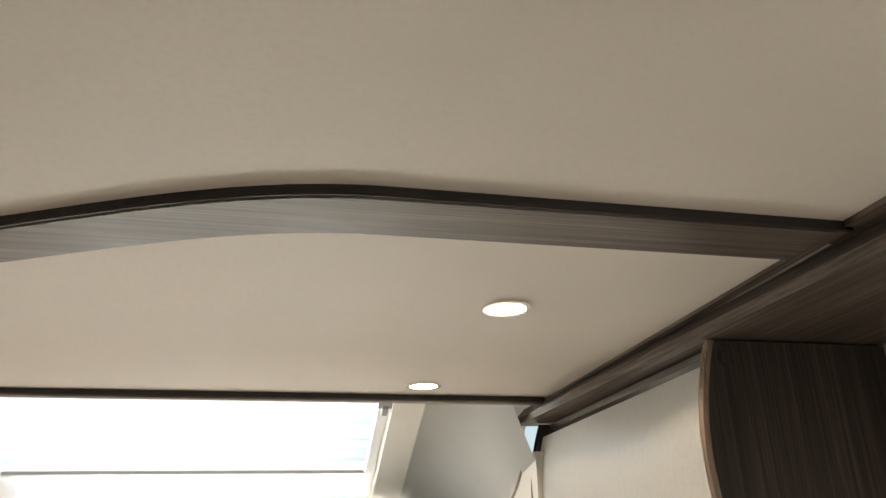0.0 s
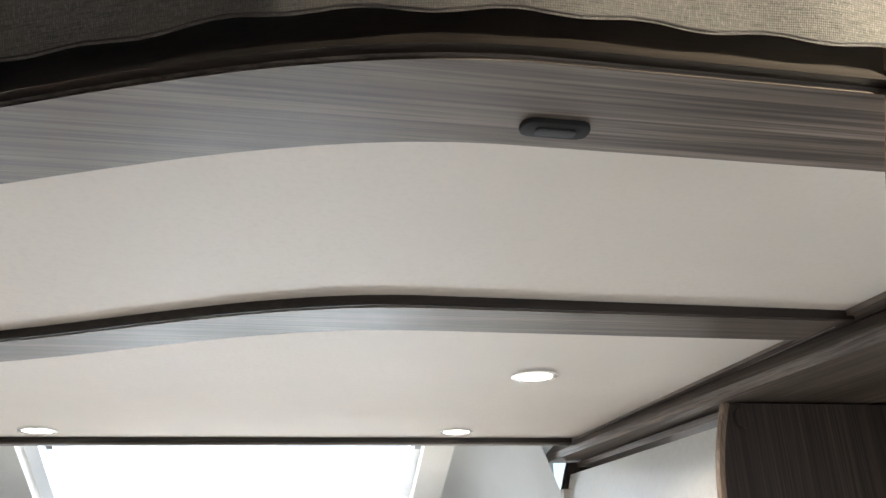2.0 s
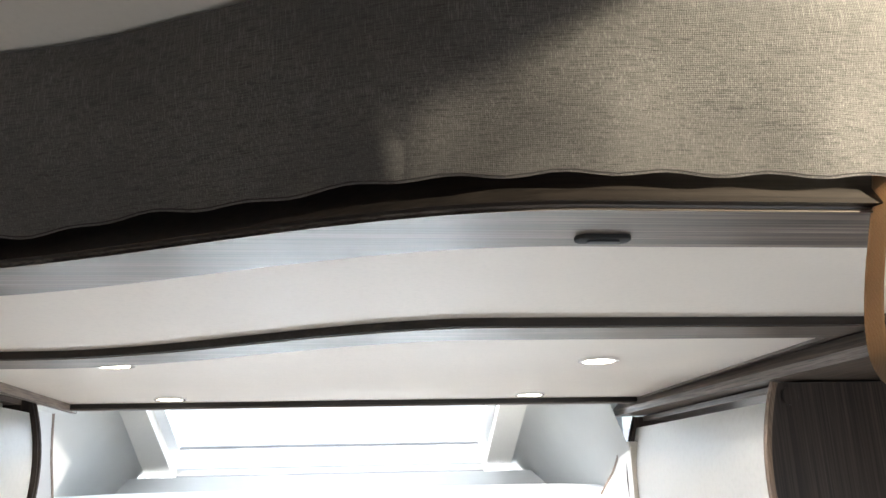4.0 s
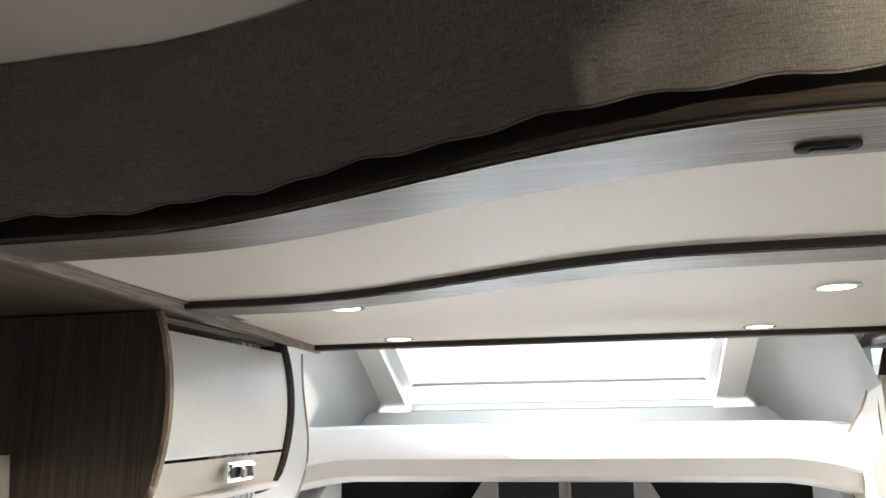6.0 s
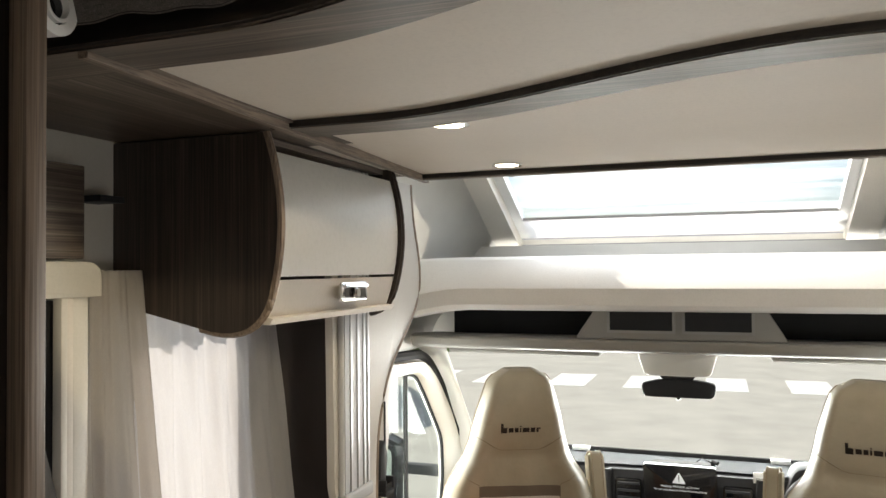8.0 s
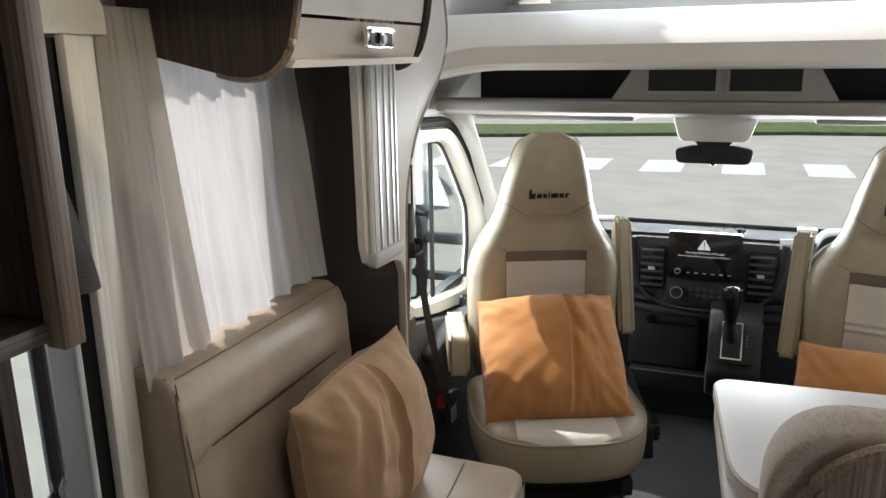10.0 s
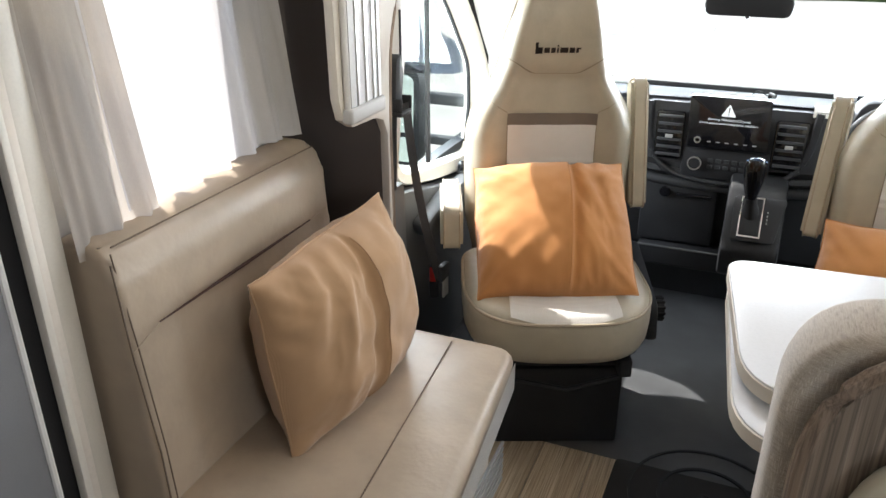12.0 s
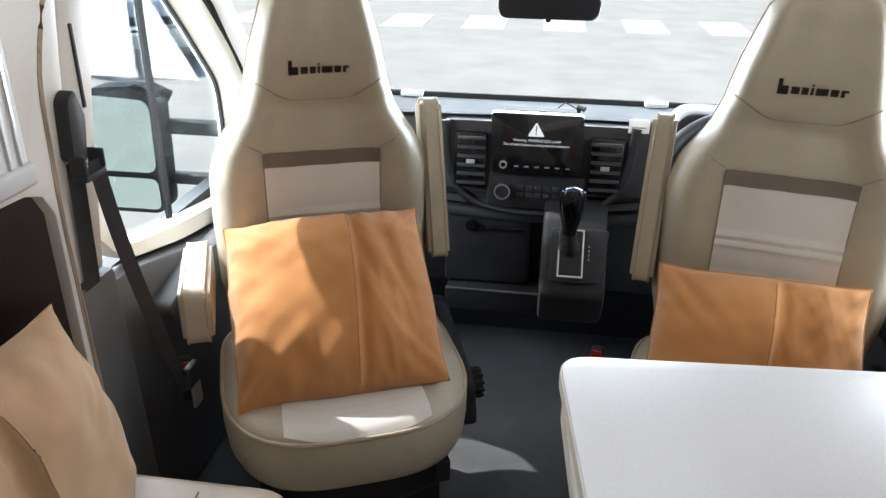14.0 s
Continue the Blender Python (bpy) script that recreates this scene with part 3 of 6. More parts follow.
def cab_door(name, x, inward, label):
    door = thing(name, label, "door", (x, 2.5, 0.0), "", STRUCT)
    def evenly(points, count=72):
        """The closed outline cut into equal steps, begun at its lowest rear corner."""
        pts = points + points[:1]
        runs = [math.dist(a, b) for a, b in zip(pts, pts[1:])]
        out, total = [], sum(runs)
        for k in range(count):
            d = total * k / count
            for a, b, run in zip(pts, pts[1:], runs):
                if d <= run:
                    out.append((lerp(a[0], b[0], d / run), lerp(a[1], b[1], d / run)))
                    break
                d -= run
        return out
    inner = evenly(rounded(CAB_WIN, [0.05, 0.02, 0.04, 0.03, 0.04, 0.03, 0.06, 0.02, 0.05, 0.02], 4))
    outer = evenly(rounded(CAB_WIN_OUT, [0.06, 0.04, 0.08, 0.05, 0.05, 0.04, 0.05, 0.06, 0.03, 0.05, 0.02], 4))
    bm = bmesh.new()
    rows = ((outer, 0.0), (outer, 0.026), ([(lerp(a[0], b[0], 0.12), lerp(a[1], b[1], 0.12)) for a, b in zip(outer, inner)], 0.036), ([(lerp(a[0], b[0], 0.8), lerp(a[1], b[1], 0.8)) for a, b in zip(outer, inner)], 0.028), (inner, 0.012), (inner, -0.012))
    loops = [[bm.verts.new((x + d * inward, a, b)) for a, b in pts] for pts, d in rows]
    k = len(inner)
    for p in range(5):
        for i in range(k):
            j = (i + 1) % k
            bm.faces.new((loops[p][i], loops[p][j], loops[p + 1][j], loops[p + 1][i]))
    bmesh.ops.recalc_face_normals(bm, faces=bm.faces[:])
    part("window_frame", bm, CREAM_PLASTIC, door, "cream moulded window surround")
    gb = part("pane", prism(inner, "x", x - 0.012 * inward, x - 0.008 * inward), PANE, door)
    gb.visible_shadow = False
    part("window_bar", box(x - 0.004, x + 0.004, 2.467, 2.489, 0.702, 1.262), BLACK_RUBBER, door, "black upright window bar")
    line = rounded([(2.10, 1.328), (2.30, 1.328), (2.60, 1.312), (2.745, 1.225), (2.895, 1.078), (3.015, 0.905), (3.03, 0.68)], [0, 0.05, 0.06, 0.05, 0.05, 0.05, 0], 5)
    part("rubber_seal", tube([(x + 0.016 * inward, a, b) for a, b in line], 0.017, 8), BLACK_RUBBER, door, "black door seal")
    part("glass_seal", tube([(x + 0.006 * inward, a, b) for a, b in rounded([(2.46, 1.256), (2.555, 1.242), (2.66, 1.138), (2.820, 0.965), (2.830, 0.82), (2.80, 0.69)], [0, 0.05, 0.03, 0.05, 0.03, 0], 5)], 0.007, 6), BLACK_RUBBER, door, "thin black glass seal")
    def pillar_skin(u, v):
        """From the door seal inwards to the edge of the windscreen, rounded towards the cab."""
        a = ramp_at([(0.0, 3.05), (0.30, 2.97), (0.6, 2.80), (0.82, 2.66), (1.0, 2.54)], v)
        b = ramp_at([(0.0, 0.70), (0.30, 0.98), (0.6, 1.19), (0.82, 1.305), (1.0, 1.345)], v)
        ex, ey, ez = -0.08 - inward * 0.80, lerp(3.15, 2.60, v), lerp(0.74, 1.36, v)
        bulge = math.sin(math.pi * u) * 0.035
        return (lerp(x + 0.012 * inward, ex, u) + bulge * inward * 0.7, lerp(a, ey, u) - bulge * 0.6, lerp(b, ez, u) - bulge * 0.25)
    part("upper_lining", sheet(pillar_skin, 10, 20, 0.012), CAB_LINING, door, "pale moulded screen pillar lining")
    part("rear_lining", prism([(1.98, 0.62), (2.088, 0.62), (2.088, 1.345), (2.60, 1.345), (2.60, 1.52), (1.98, 1.52)], "x", x - 0.025, x + 0.025), CAB_LINING, door)
    def corner_skin(u, v):
        """The hollow corner from the door head up to the overhead shelf."""
        f = u * math.pi / 2
        return (x + inward * (0.012 + 0.135 * (1 - math.cos(f))), lerp(2.20, 2.70, v), 1.335 + 0.19 * math.sin(f) - 0.05 * u * v)
    part("corner_lining", sheet(corner_skin, 10, 6, 0.01), CAB_LINING, door, "pale curved corner lining")
    part("door_panel", prism(rounded([(2.02, 0.02), (3.02, 0.02), (3.06, 0.60), (2.82, 0.588), (2.46, 0.640), (2.20, 0.705), (2.02, 0.72)], 0.04), "x", min(x, x + 0.055 * inward), max(x, x + 0.055 * inward), 0.012), DOOR_CARD, door, "dark grey moulded door card")
    part("armrest", prism(rounded([(2.25, 0.54), (2.92, 0.54), (2.95, 0.62), (2.45, 0.64), (2.22, 0.60)], 0.03), "x", min(x + 0.05 * inward, x + 0.11 * inward), max(x + 0.05 * inward, x + 0.11 * inward), 0.015), DOOR_CARD, door)
    part("pull_recess", prism(rounded([(2.60, 0.625), (2.74, 0.60), (2.76, 0.645), (2.62, 0.675)], 0.015), "x", min(x + 0.052 * inward, x + 0.060 * inward), max(x + 0.052 * inward, x + 0.060 * inward)), BLACK_GLOSS, door, "dark door pull recess")
    return door


cab_door("door_1", CX0, 1, "dark grey cab door with cream window surround")
cab_door("door_2", CX1, -1, "dark grey cab door with cream window surround")

# ---------------------------------------------------------------- outdoors
GZ = -0.78
single("ground", box(-120, 120, -80, 220, GZ - 0.1, GZ), ASPHALT, "sunlit pale worn asphalt car park", "ground", "", STRUCT)
single("verge", prism([(-60, 15.5), (-6.8, 20.9), (1.5, 23.4), (60, 30), (60, 34), (1.5, 26.5), (-6.8, 24), (-60, 19)], "z", GZ, GZ + 0.10), GRASS, "narrow strip of dry grass", "grass", "", STRUCT)
for k in range(-3, 6):
    x = -3.35 + 1.55 * k
    tagged(part("road_mark", prism([(x, 15.62 + 0.05 * x), (x + 0.80, 15.66 + 0.05 * x), (x + 0.80, 17.45 + 0.05 * x), (x, 17.40 + 0.05 * x)], "z", GZ, GZ + 0.006), ROAD_PAINT), "white painted block on the asphalt", "road mark", "row of road marks", STRUCT)
far_building = thing("far_building", "long low white building across the car park", "building", (4, 34, GZ))
part("wall", box(-9.0, 30, 32, 36, GZ, 2.6), plain("render_white", (0.75, 0.74, 0.70), 0.8, 0.06, 1, 30, 0.2), far_building)
part("roof", prism([(31.7, 2.6), (36.3, 2.6), (34, 3.6)], "x", -9.3, 30.3), GREY_PLASTIC, far_building)
blue_van = thing("blue_hoarding", "blue panel standing beyond the grass", "panel", (-9.0, 29, GZ))
part("panel_board", box(-10.6, -8.3, 28.9, 29.0, GZ, 2.2), BLUE_PAINT, blue_van)
part("post", box(-10.5, -10.4, 28.8, 28.9, GZ, 2.2), GREY_PLASTIC, blue_van)
part("post", box(-8.5, -8.4, 28.8, 28.9, GZ, 2.2), GREY_PLASTIC, blue_van)


def parked_car(x, y, rz):
    car = thing("parked_car", "silver parked estate car on the asphalt", "car", (x, y, GZ))
    car.rotation_euler = (0, 0, radians(rz))
    def side(w, pts):
        return loft([[(sx * w * (1 - 0.1 * max(0, z - 0.9)), yy, z) for yy, z in pts] for sx in (-1, 1)])
    body_pts = [(-2.1, 0.30), (-2.18, 0.62), (-2.0, 0.90), (-1.1, 0.98), (1.9, 1.0), (2.1, 0.85), (2.12, 0.35)]
    cabin = [(-1.15, 0.97), (-0.45, 1.42), (0.2, 1.48), (1.3, 1.44), (1.95, 1.0)]
    def own(name, bm, mat, label=""):
        ob = new(name, mesh_of(name, bm, mat))
        ob.parent = car
        return tagged(ob, label)
    b = side(0.88, body_pts)
    bmesh.ops.bevel(b, geom=b.edges[:], offset=0.05, segments=2, affect="EDGES")
    own("body", b, CAR_PAINT)
    own("cabin", side(0.74, cabin), BLACK_GLOSS, "dark glazed cabin")
    own("roof", box(-0.66, 0.66, -0.42, 1.3, 1.45, 1.50, 0.02), CAR_PAINT)
    own("number_plate", box(-0.26, 0.26, -2.20, -2.185, 0.50, 0.61), WHITE_PLASTIC, "white number plate")
    own("plate_mark", box(-0.20, 0.20, -2.205, -2.199, 0.535, 0.575), BLACK_PLASTIC, "dark bar on the plate")
    own("grille", box(-0.5, 0.5, -2.19, -2.17, 0.63, 0.74, 0.01), BLACK_PLASTIC)
    for sx in (-1, 1):
        own("headlight", box(sx * 0.68 - 0.16, sx * 0.68 + 0.16, -2.17, -2.0, 0.64, 0.78, 0.03), CHROME, "clear headlight")
        for wy in (-1.35, 1.35):
            own("wheel", disc((sx * 0.80, wy, 0.32), (1, 0, 0), 0.32, 0.2, 24, 0.03), BLACK_RUBBER)
    return car


parked_car(-6.6, 12.5, 28)
tagged(part("road_mark", prism([(-6.46, 10.70), (-6.34, 10.70), (-7.22, 14.98), (-7.34, 14.98)], "z", GZ, GZ + 0.005), ROAD_PAINT), "white painted parking line on the asphalt", "road mark", "", STRUCT)

# door mirror of the cab, outside the glass
mirror_arm = thing("door_mirror", "large two-part door mirror in a dark housing", "mirror", (-1.16, 2.80, 0.6))
part("housing", prism(rounded([(-1.40, 0.56), (-1.175, 0.56), (-1.165, 0.925), (-1.21, 0.945), (-1.39, 0.93)], 0.05), "y", 2.83, 2.90, 0.02), BLACK_PLASTIC, mirror_arm)
part("upper_glass", prism(rounded([(-1.385, 0.69), (-1.19, 0.69), (-1.185, 0.905), (-1.375, 0.915)], 0.035), "y", 2.822, 2.826), MIRROR_GLASS, mirror_arm, "large flat mirror glass")
part("lower_glass", prism(rounded([(-1.385, 0.575), (-1.19, 0.575), (-1.19, 0.672), (-1.385, 0.672)], 0.025), "y", 2.822, 2.826), MIRROR_GLASS, mirror_arm, "small wide-angle mirror glass")
part("arm", box(-1.19, -1.0, 2.88, 2.925, 0.79, 0.835, 0.015), DOOR_CARD, mirror_arm)
part("arm", box(-1.19, -1.0, 2.88, 2.925, 0.635, 0.67, 0.012), DOOR_CARD, mirror_arm)

# ---------------------------------------------------------------- the raised bed, seen from below
BEDL = lambda y: -0.625 - 0.048 * (y - 0.79)
BEDR = lambda y: 0.729 - 0.012 * (y - 0.96)
YF = lambda x: 0.603 + 0.193 * smooth((0.21 - x) / 0.665)     # front edge of the rear rim
YR = lambda x: YF(x) - 0.104                                   # its rear edge
YM = lambda x: 0.944 + 0.228 * smooth((0.208 - x) / 0.695)    # rear edge of the middle rim
LEAN = Matrix(((1, 0, 0, 0), (0, 1, 0, 0), (0, -0.010, 1, 0.019), (0, 0, 0, 1)))   # the bed sags a little towards the cab
BED_FRONT = 1.90
bed = thing("drop_down_bed", "raised pull-down bed with cream underside and ash wood rims", "bed", (0, 1.2, 1.86))


def band(fy0, fy1, x0, x1, z0, z1, n=40, bevel=0.0):
    rings = []
    for i in range(n + 1):
        x = lerp(x0, x1, i / n)
        a, b = fy0(x), fy1(x)
        rings.append([(x, a, z0), (x, b, z0), (x, b, z1), (x, a, z1)])
    bm = loft(rings)
    if bevel:
        es = [e for e in bm.edges if abs(e.verts[0].co.x - e.verts[1].co.x) > 1e-4]
        bmesh.ops.bevel(bm, geom=es, offset=bevel, segments=3, affect="EDGES")
    return bm


def sloped_rim(shift, z0, bevel):
    """The rear rim: flat below, its rear face leaning away under the cloth."""
    rings = []
    for i in range(71):
        x = lerp(-1.04, 0.98, i / 70)
        a, b = YR(x) + shift, YF(x) if bevel else YR(x) + 0.03
        rings.append([(x, a, z0), (x, b, z0), (x, b + (0 if bevel else 0.02), 1.925), (x, a + 0.040, 1.925)])
    bm = loft(rings)
    if bevel:
        bmesh.ops.bevel(bm, geom=[e for e in bm.edges if abs(e.verts[0].co.x - e.verts[1].co.x) > 1e-4], offset=bevel, segments=3, affect="EDGES")
    return bm


part("rear_panel", moved(band(lambda x: YF(x) - 0.02, lambda x: YM(x) + 0.02, -0.72, 0.76, 1.869, 1.880), LEAN), CREAM_PANEL, bed, "cream underside board")
part("front_panel", moved(band(lambda x: YM(x) + 0.03, lambda x: BED_FRONT - 0.008, -0.74, 0.76, 1.867, 1.878), LEAN), CREAM_PANEL, bed, "cream underside board with lamps")
part("rear_rim", moved(sloped_rim(0.0, 1.858, 0.006), LEAN), WOOD_X, bed, "curved ash wood rim")
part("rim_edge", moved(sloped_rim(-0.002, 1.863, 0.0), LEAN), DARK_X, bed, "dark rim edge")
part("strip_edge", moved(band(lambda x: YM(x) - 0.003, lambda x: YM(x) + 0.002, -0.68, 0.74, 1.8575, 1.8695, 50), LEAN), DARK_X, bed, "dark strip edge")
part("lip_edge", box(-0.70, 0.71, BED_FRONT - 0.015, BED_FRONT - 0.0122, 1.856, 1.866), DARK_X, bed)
part("middle_rim", moved(band(lambda x: YM(x), lambda x: YM(x) + 0.088, -0.68, 0.72, 1.856, 1.870, 50, 0.002), LEAN), WOOD_X, bed, "curved ash wood cross strip")
part("front_lip", moved(box(-0.70, 0.71, BED_FRONT - 0.012, BED_FRONT + 0.012, 1.852, 1.90, 0.003), LEAN), WOOD_X, bed, "narrow ash wood front lip")
part("side_rail", moved(loft([[(BEDL(y) - 0.014, y, 1.850), (BEDL(y), y, 1.850), (BEDL(y), y, 1.872), (BEDL(y) - 0.014, y, 1.872)] for y in (0.70, 1.3, 1.94)]), LEAN), EDGE_Y, bed, "pale edge strip")
part("side_rail", moved(loft([[(BEDR(y) + 0.0, y, 1.862), (BEDR(y) + 0.016, y, 1.862), (BEDR(y) + 0.016, y, 1.872), (BEDR(y) + 0.0, y, 1.872)] for y in (0.5, 1.3, 1.92)]), LEAN), WOOD_Y, bed, "ash wood side rail")
part("bed_base", moved(band(lambda x: YF(x) + 0.05, lambda x: BED_FRONT - 0.02, -0.72, 0.76, 1.882, 1.95), LEAN), DARK_BROWN, bed)


def cover(u, v):
    x = lerp(-1.03, 0.98, u)
    z0 = 1.896 - 0.002 * smooth((0.05 - x) / 0.5) + 0.0025 * math.sin(x * 31) * smooth((0.3 - x) / 0.5) + 0.002 * math.sin(x * 77)
    z = lerp(z0, 2.066, v)
    y = YR(x) - 0.008 - 0.030 * v + 0.006 * math.sin(3.1 * v + x * 9) * v + 0.004 * noise.noise(Vector((x * 7, z * 9, 1))) - 0.010 * math.sin(math.pi * v)
    if x > -0.0 and x < 0.6:
        y -= 0.004 * math.exp(-((v - 0.25) / 0.2) ** 2) * math.sin(x * 38)
    return (x, y, z)


cover_ob = thing("mattress_cover", "grey slubbed cloth hanging over the bed edge", "fabric", (0, 0.6, 1.9))
part("cloth", sheet(cover, 180, 16, 0.006), GREY_FABRIC, cover_ob)
part("hem", tube([(lambda p: (p[0], p[1] - 0.001, p[2] + 0.002))(cover(i / 120, 0)) for i in range(121)], 0.0006, 6), DARK_BROWN, cover_ob, "sewn lower hem")


LZ = lambda y: 1.8655 + 0.010 * (1.9 - y)


def downlight(x, y):
    d = thing("downlight", "small round recessed warm ceiling spotlight, lit", "lamp", (x, y, 1.867), "downlights in the bed underside")
    part("rim", ring_mesh((x, y, LZ(y)), (0, 0, 1), 0.028, 0.036, 0.005), CHROME, d)
    part("lens", disc((x, y, LZ(y)), (0, 0, 1), 0.028, 0.003), LED, d, "glowing frosted lens")
    lamp = new("downlight_glow", bpy.data.lights.new("downlight_glow", "SPOT"))
    lamp.data.energy, lamp.data.color, lamp.data.spot_size, lamp.data.shadow_soft_size = 2.0, (1.0, 0.86, 0.68), radians(140), 0.02
    lamp.matrix_basis = look((x, y, 1.858), (x, y, 0.5))


for lx, ly in ((-0.39, 1.282), (-0.423, 1.792), (0.437, 1.283), (0.415, 1.792)):
    downlight(lx, ly)

latch = thing("bed_latch", "black oval plastic catch set into the wood rim", "latch", (0.235, 0.57, 1.872))
part("body", prism(rounded([(0.211, 0.561), (0.259, 0.561), (0.259, 0.580), (0.211, 0.580)], 0.0094, 5), "z", 1.8675, 1.873, 0.0015), BLACK_RUBBER, latch)
part("slot", prism(rounded([(0.221, 0.566), (0.249, 0.566), (0.249, 0.575), (0.221, 0.575)], 0.004), "z", 1.866, 1.868, 0.0006), BLACK_PLASTIC, latch, "glossy centre slot")

strap = thing("strap_loop", "tan webbing strap loop hanging from the bed rim", "strap", (0.44, 0.50, 1.72))


def strap_line(v):
    """The middle of the loop in x and z: down one limb, round the bend, up the other."""
    if v < 0.40:
        k = v / 0.40
        return 0.447 - 0.030 * smooth(k) - 0.004 * k, lerp(1.935, 1.765, k)
    if v < 0.65:
        a = math.pi * (v - 0.40) / 0.25
        return 0.458 - 0.045 * math.cos(a), 1.765 - 0.040 * math.sin(a) ** 0.8
    k = (v - 0.65) / 0.35
    return 0.503 + 0.02 * k, lerp(1.765, 1.935, k)


part("webbing", sheet(lambda u, v: (strap_line(v)[0] - 0.006 * (u - 0.5), 0.500 + 0.015 * (u - 0.5), strap_line(v)[1]), 6, 70, 0.002), cloth("tan_webbing", (0.30, 0.195, 0.11), (0.38, 0.265, 0.16), 1400, 0.8, 0.2), strap, "", 60)

# wood soffits beside the bed and the overhead lockers
single("soffit_left", box(XL, -0.635, 0.775, 1.95, 1.872, 1.90), WOOD_Y, "ash wood soffit beside the bed", "soffit", "", STRUCT)
single("soffit_right", box(0.738, XR, 0.30, 2.06, 1.876, 1.90), WOOD_Y, "ash wood soffit beside the bed", "soffit", "", STRUCT)


def locker(name, sx, face, y0, y1, zt, label):
    """Overhead locker with rounded end panels; sx is -1 on the left wall, 1 on the right one."""
    wall = XL if sx < 0 else XR
    lk = thing(name, label, "cabinet", ((wall + face) / 2, (y0 + y1) / 2, 1.5), "overhead lockers")
    def bow(z):
        f = (zt - z) / 0.33
        return face + sx * 0.030 * (2 * f - 1.0) ** 2
    turn = [(bow(zt - 0.28), zt - 0.28), (face + sx * 0.036, zt - 0.392), (face + sx * 0.17, zt - 0.357)]
    curve = [tuple(turn[0][q] * (1 - f) ** 2 + 2 * turn[1][q] * f * (1 - f) + turn[2][q] * f * f for q in (0, 1)) for f in [k / 10 for k in range(1, 11)]]
    end = [(wall, zt)] + [(bow(zt - 0.02 * i), zt - 0.02 * i) for i in range(0, 15)] + curve + [(wall, zt - 0.312)]
    ends = []
    for ya in (y0, y1 - 0.018):
        ends.append(part("end_panel", prism([(a, b) for a, b in end], "y", ya, ya + 0.018), WOOD_Z, lk, "dark wood end panel"))
        near = ya == y0
        part("edge_band", tube([(a - sx * 0.001, ya + 0.009, b) for a, b in end[1:-1]], 0.0092 if near else 0.0045, 8), WOOD_EDGE if near else WOOD_Z, ends[-1], "pale edge band" if near else "dark edge band")
    def door(za, zb, w, m, lab):
        return part("door", sheet(lambda u, v: (bow(lerp(za, zb, v)) + sx * 0.008, lerp(y0 + 0.024, y1 - 0.024, u), lerp(za, zb, v)), 2, 14, 0.016), m, lk, lab)
    main = door(zt - 0.030, zt - 0.262, 0, GLOSS_CREAM, "glossy cream curved flap")
    low = door(zt - 0.268, zt - 0.345, 0, CREAM_PANEL, "cream lower strip")
    part("top_board", box(min(wall, face + sx * 0.05), max(wall, face + sx * 0.05), y0 + 0.018, y1 - 0.018, zt - 0.012, zt), WOOD_Y, lk)
    part("bottom_board", prism([(face + sx * 0.03, zt - 0.35), (wall, zt - 0.315), (wall, zt - 0.303), (face + sx * 0.02, zt - 0.338)], "y", y0 + 0.018, y1 - 0.018), CREAM_PANEL, lk)
    hy = (y0 + y1) / 2 + 0.03
    hx = bow(zt - 0.285) - sx * 0.004
    lozenge = lambda w, h, r: rounded([(hy - w, zt - 0.297 - h), (hy + w, zt - 0.297 - h), (hy + w, zt - 0.297 + h), (hy - w, zt - 0.297 + h)], r, 5)
    at = lambda a, b: sorted((hx - sx * a, hx - sx * b))
    plate = part("handle", prism(lozenge(0.062, 0.020, 0.010), "x", *at(-0.004, 0.005), 0.002), CHROME, lk, "chrome recessed handle")
    # no hollow is cut; a thin dark slab carries its shade
    part("recess", prism(lozenge(0.050, 0.012, 0.006), "x", *at(0.005, 0.0062)), BLACK_GLOSS, plate, "dark slab for the shaded grip hollow")
    part("grip_lip", tube([(hx - sx * 0.008, hy - 0.052, zt - 0.2845), (hx - sx * 0.012, hy, zt - 0.2825), (hx - sx * 0.008, hy + 0.052, zt - 0.2845)], 0.004, 8), CHROME, plate)
    part("push_button", disc((hx - sx * 0.010, hy - 0.004, zt - 0.300), (1, 0, 0), 0.013, 0.012, 20, 0.004), CHROME, plate, "round chrome push button")
    return lk


locker("overhead_locker", -1, -0.690, 1.205, 1.79, 1.868, "cream fronted overhead locker with dark wood ends")
locker("overhead_locker", 1, 0.715, 1.255, 2.03, 1.826, "cream fronted overhead locker with dark wood ends")
single("screw_cap", disc((0.763, 1.2535, 1.802), (0, 1, 0), 0.016, 0.004, 24, 0.001), WOOD_Z, "round wood cap on the locker side", "cap")
fascia_at = lambda y: 0.738 - 0.036 * (y - 0.9)
single("locker_fascia", loft([[(fascia_at(y), y, 1.830), (XR, y, 1.830), (XR, y, 1.871), (fascia_at(y) + 0.024, y, 1.871), (fascia_at(y), y, 1.846)] for y in (0.30, 1.2, 2.06)]), WOOD_Y, "ash wood fascia above the locker", "fascia", "", STRUCT)

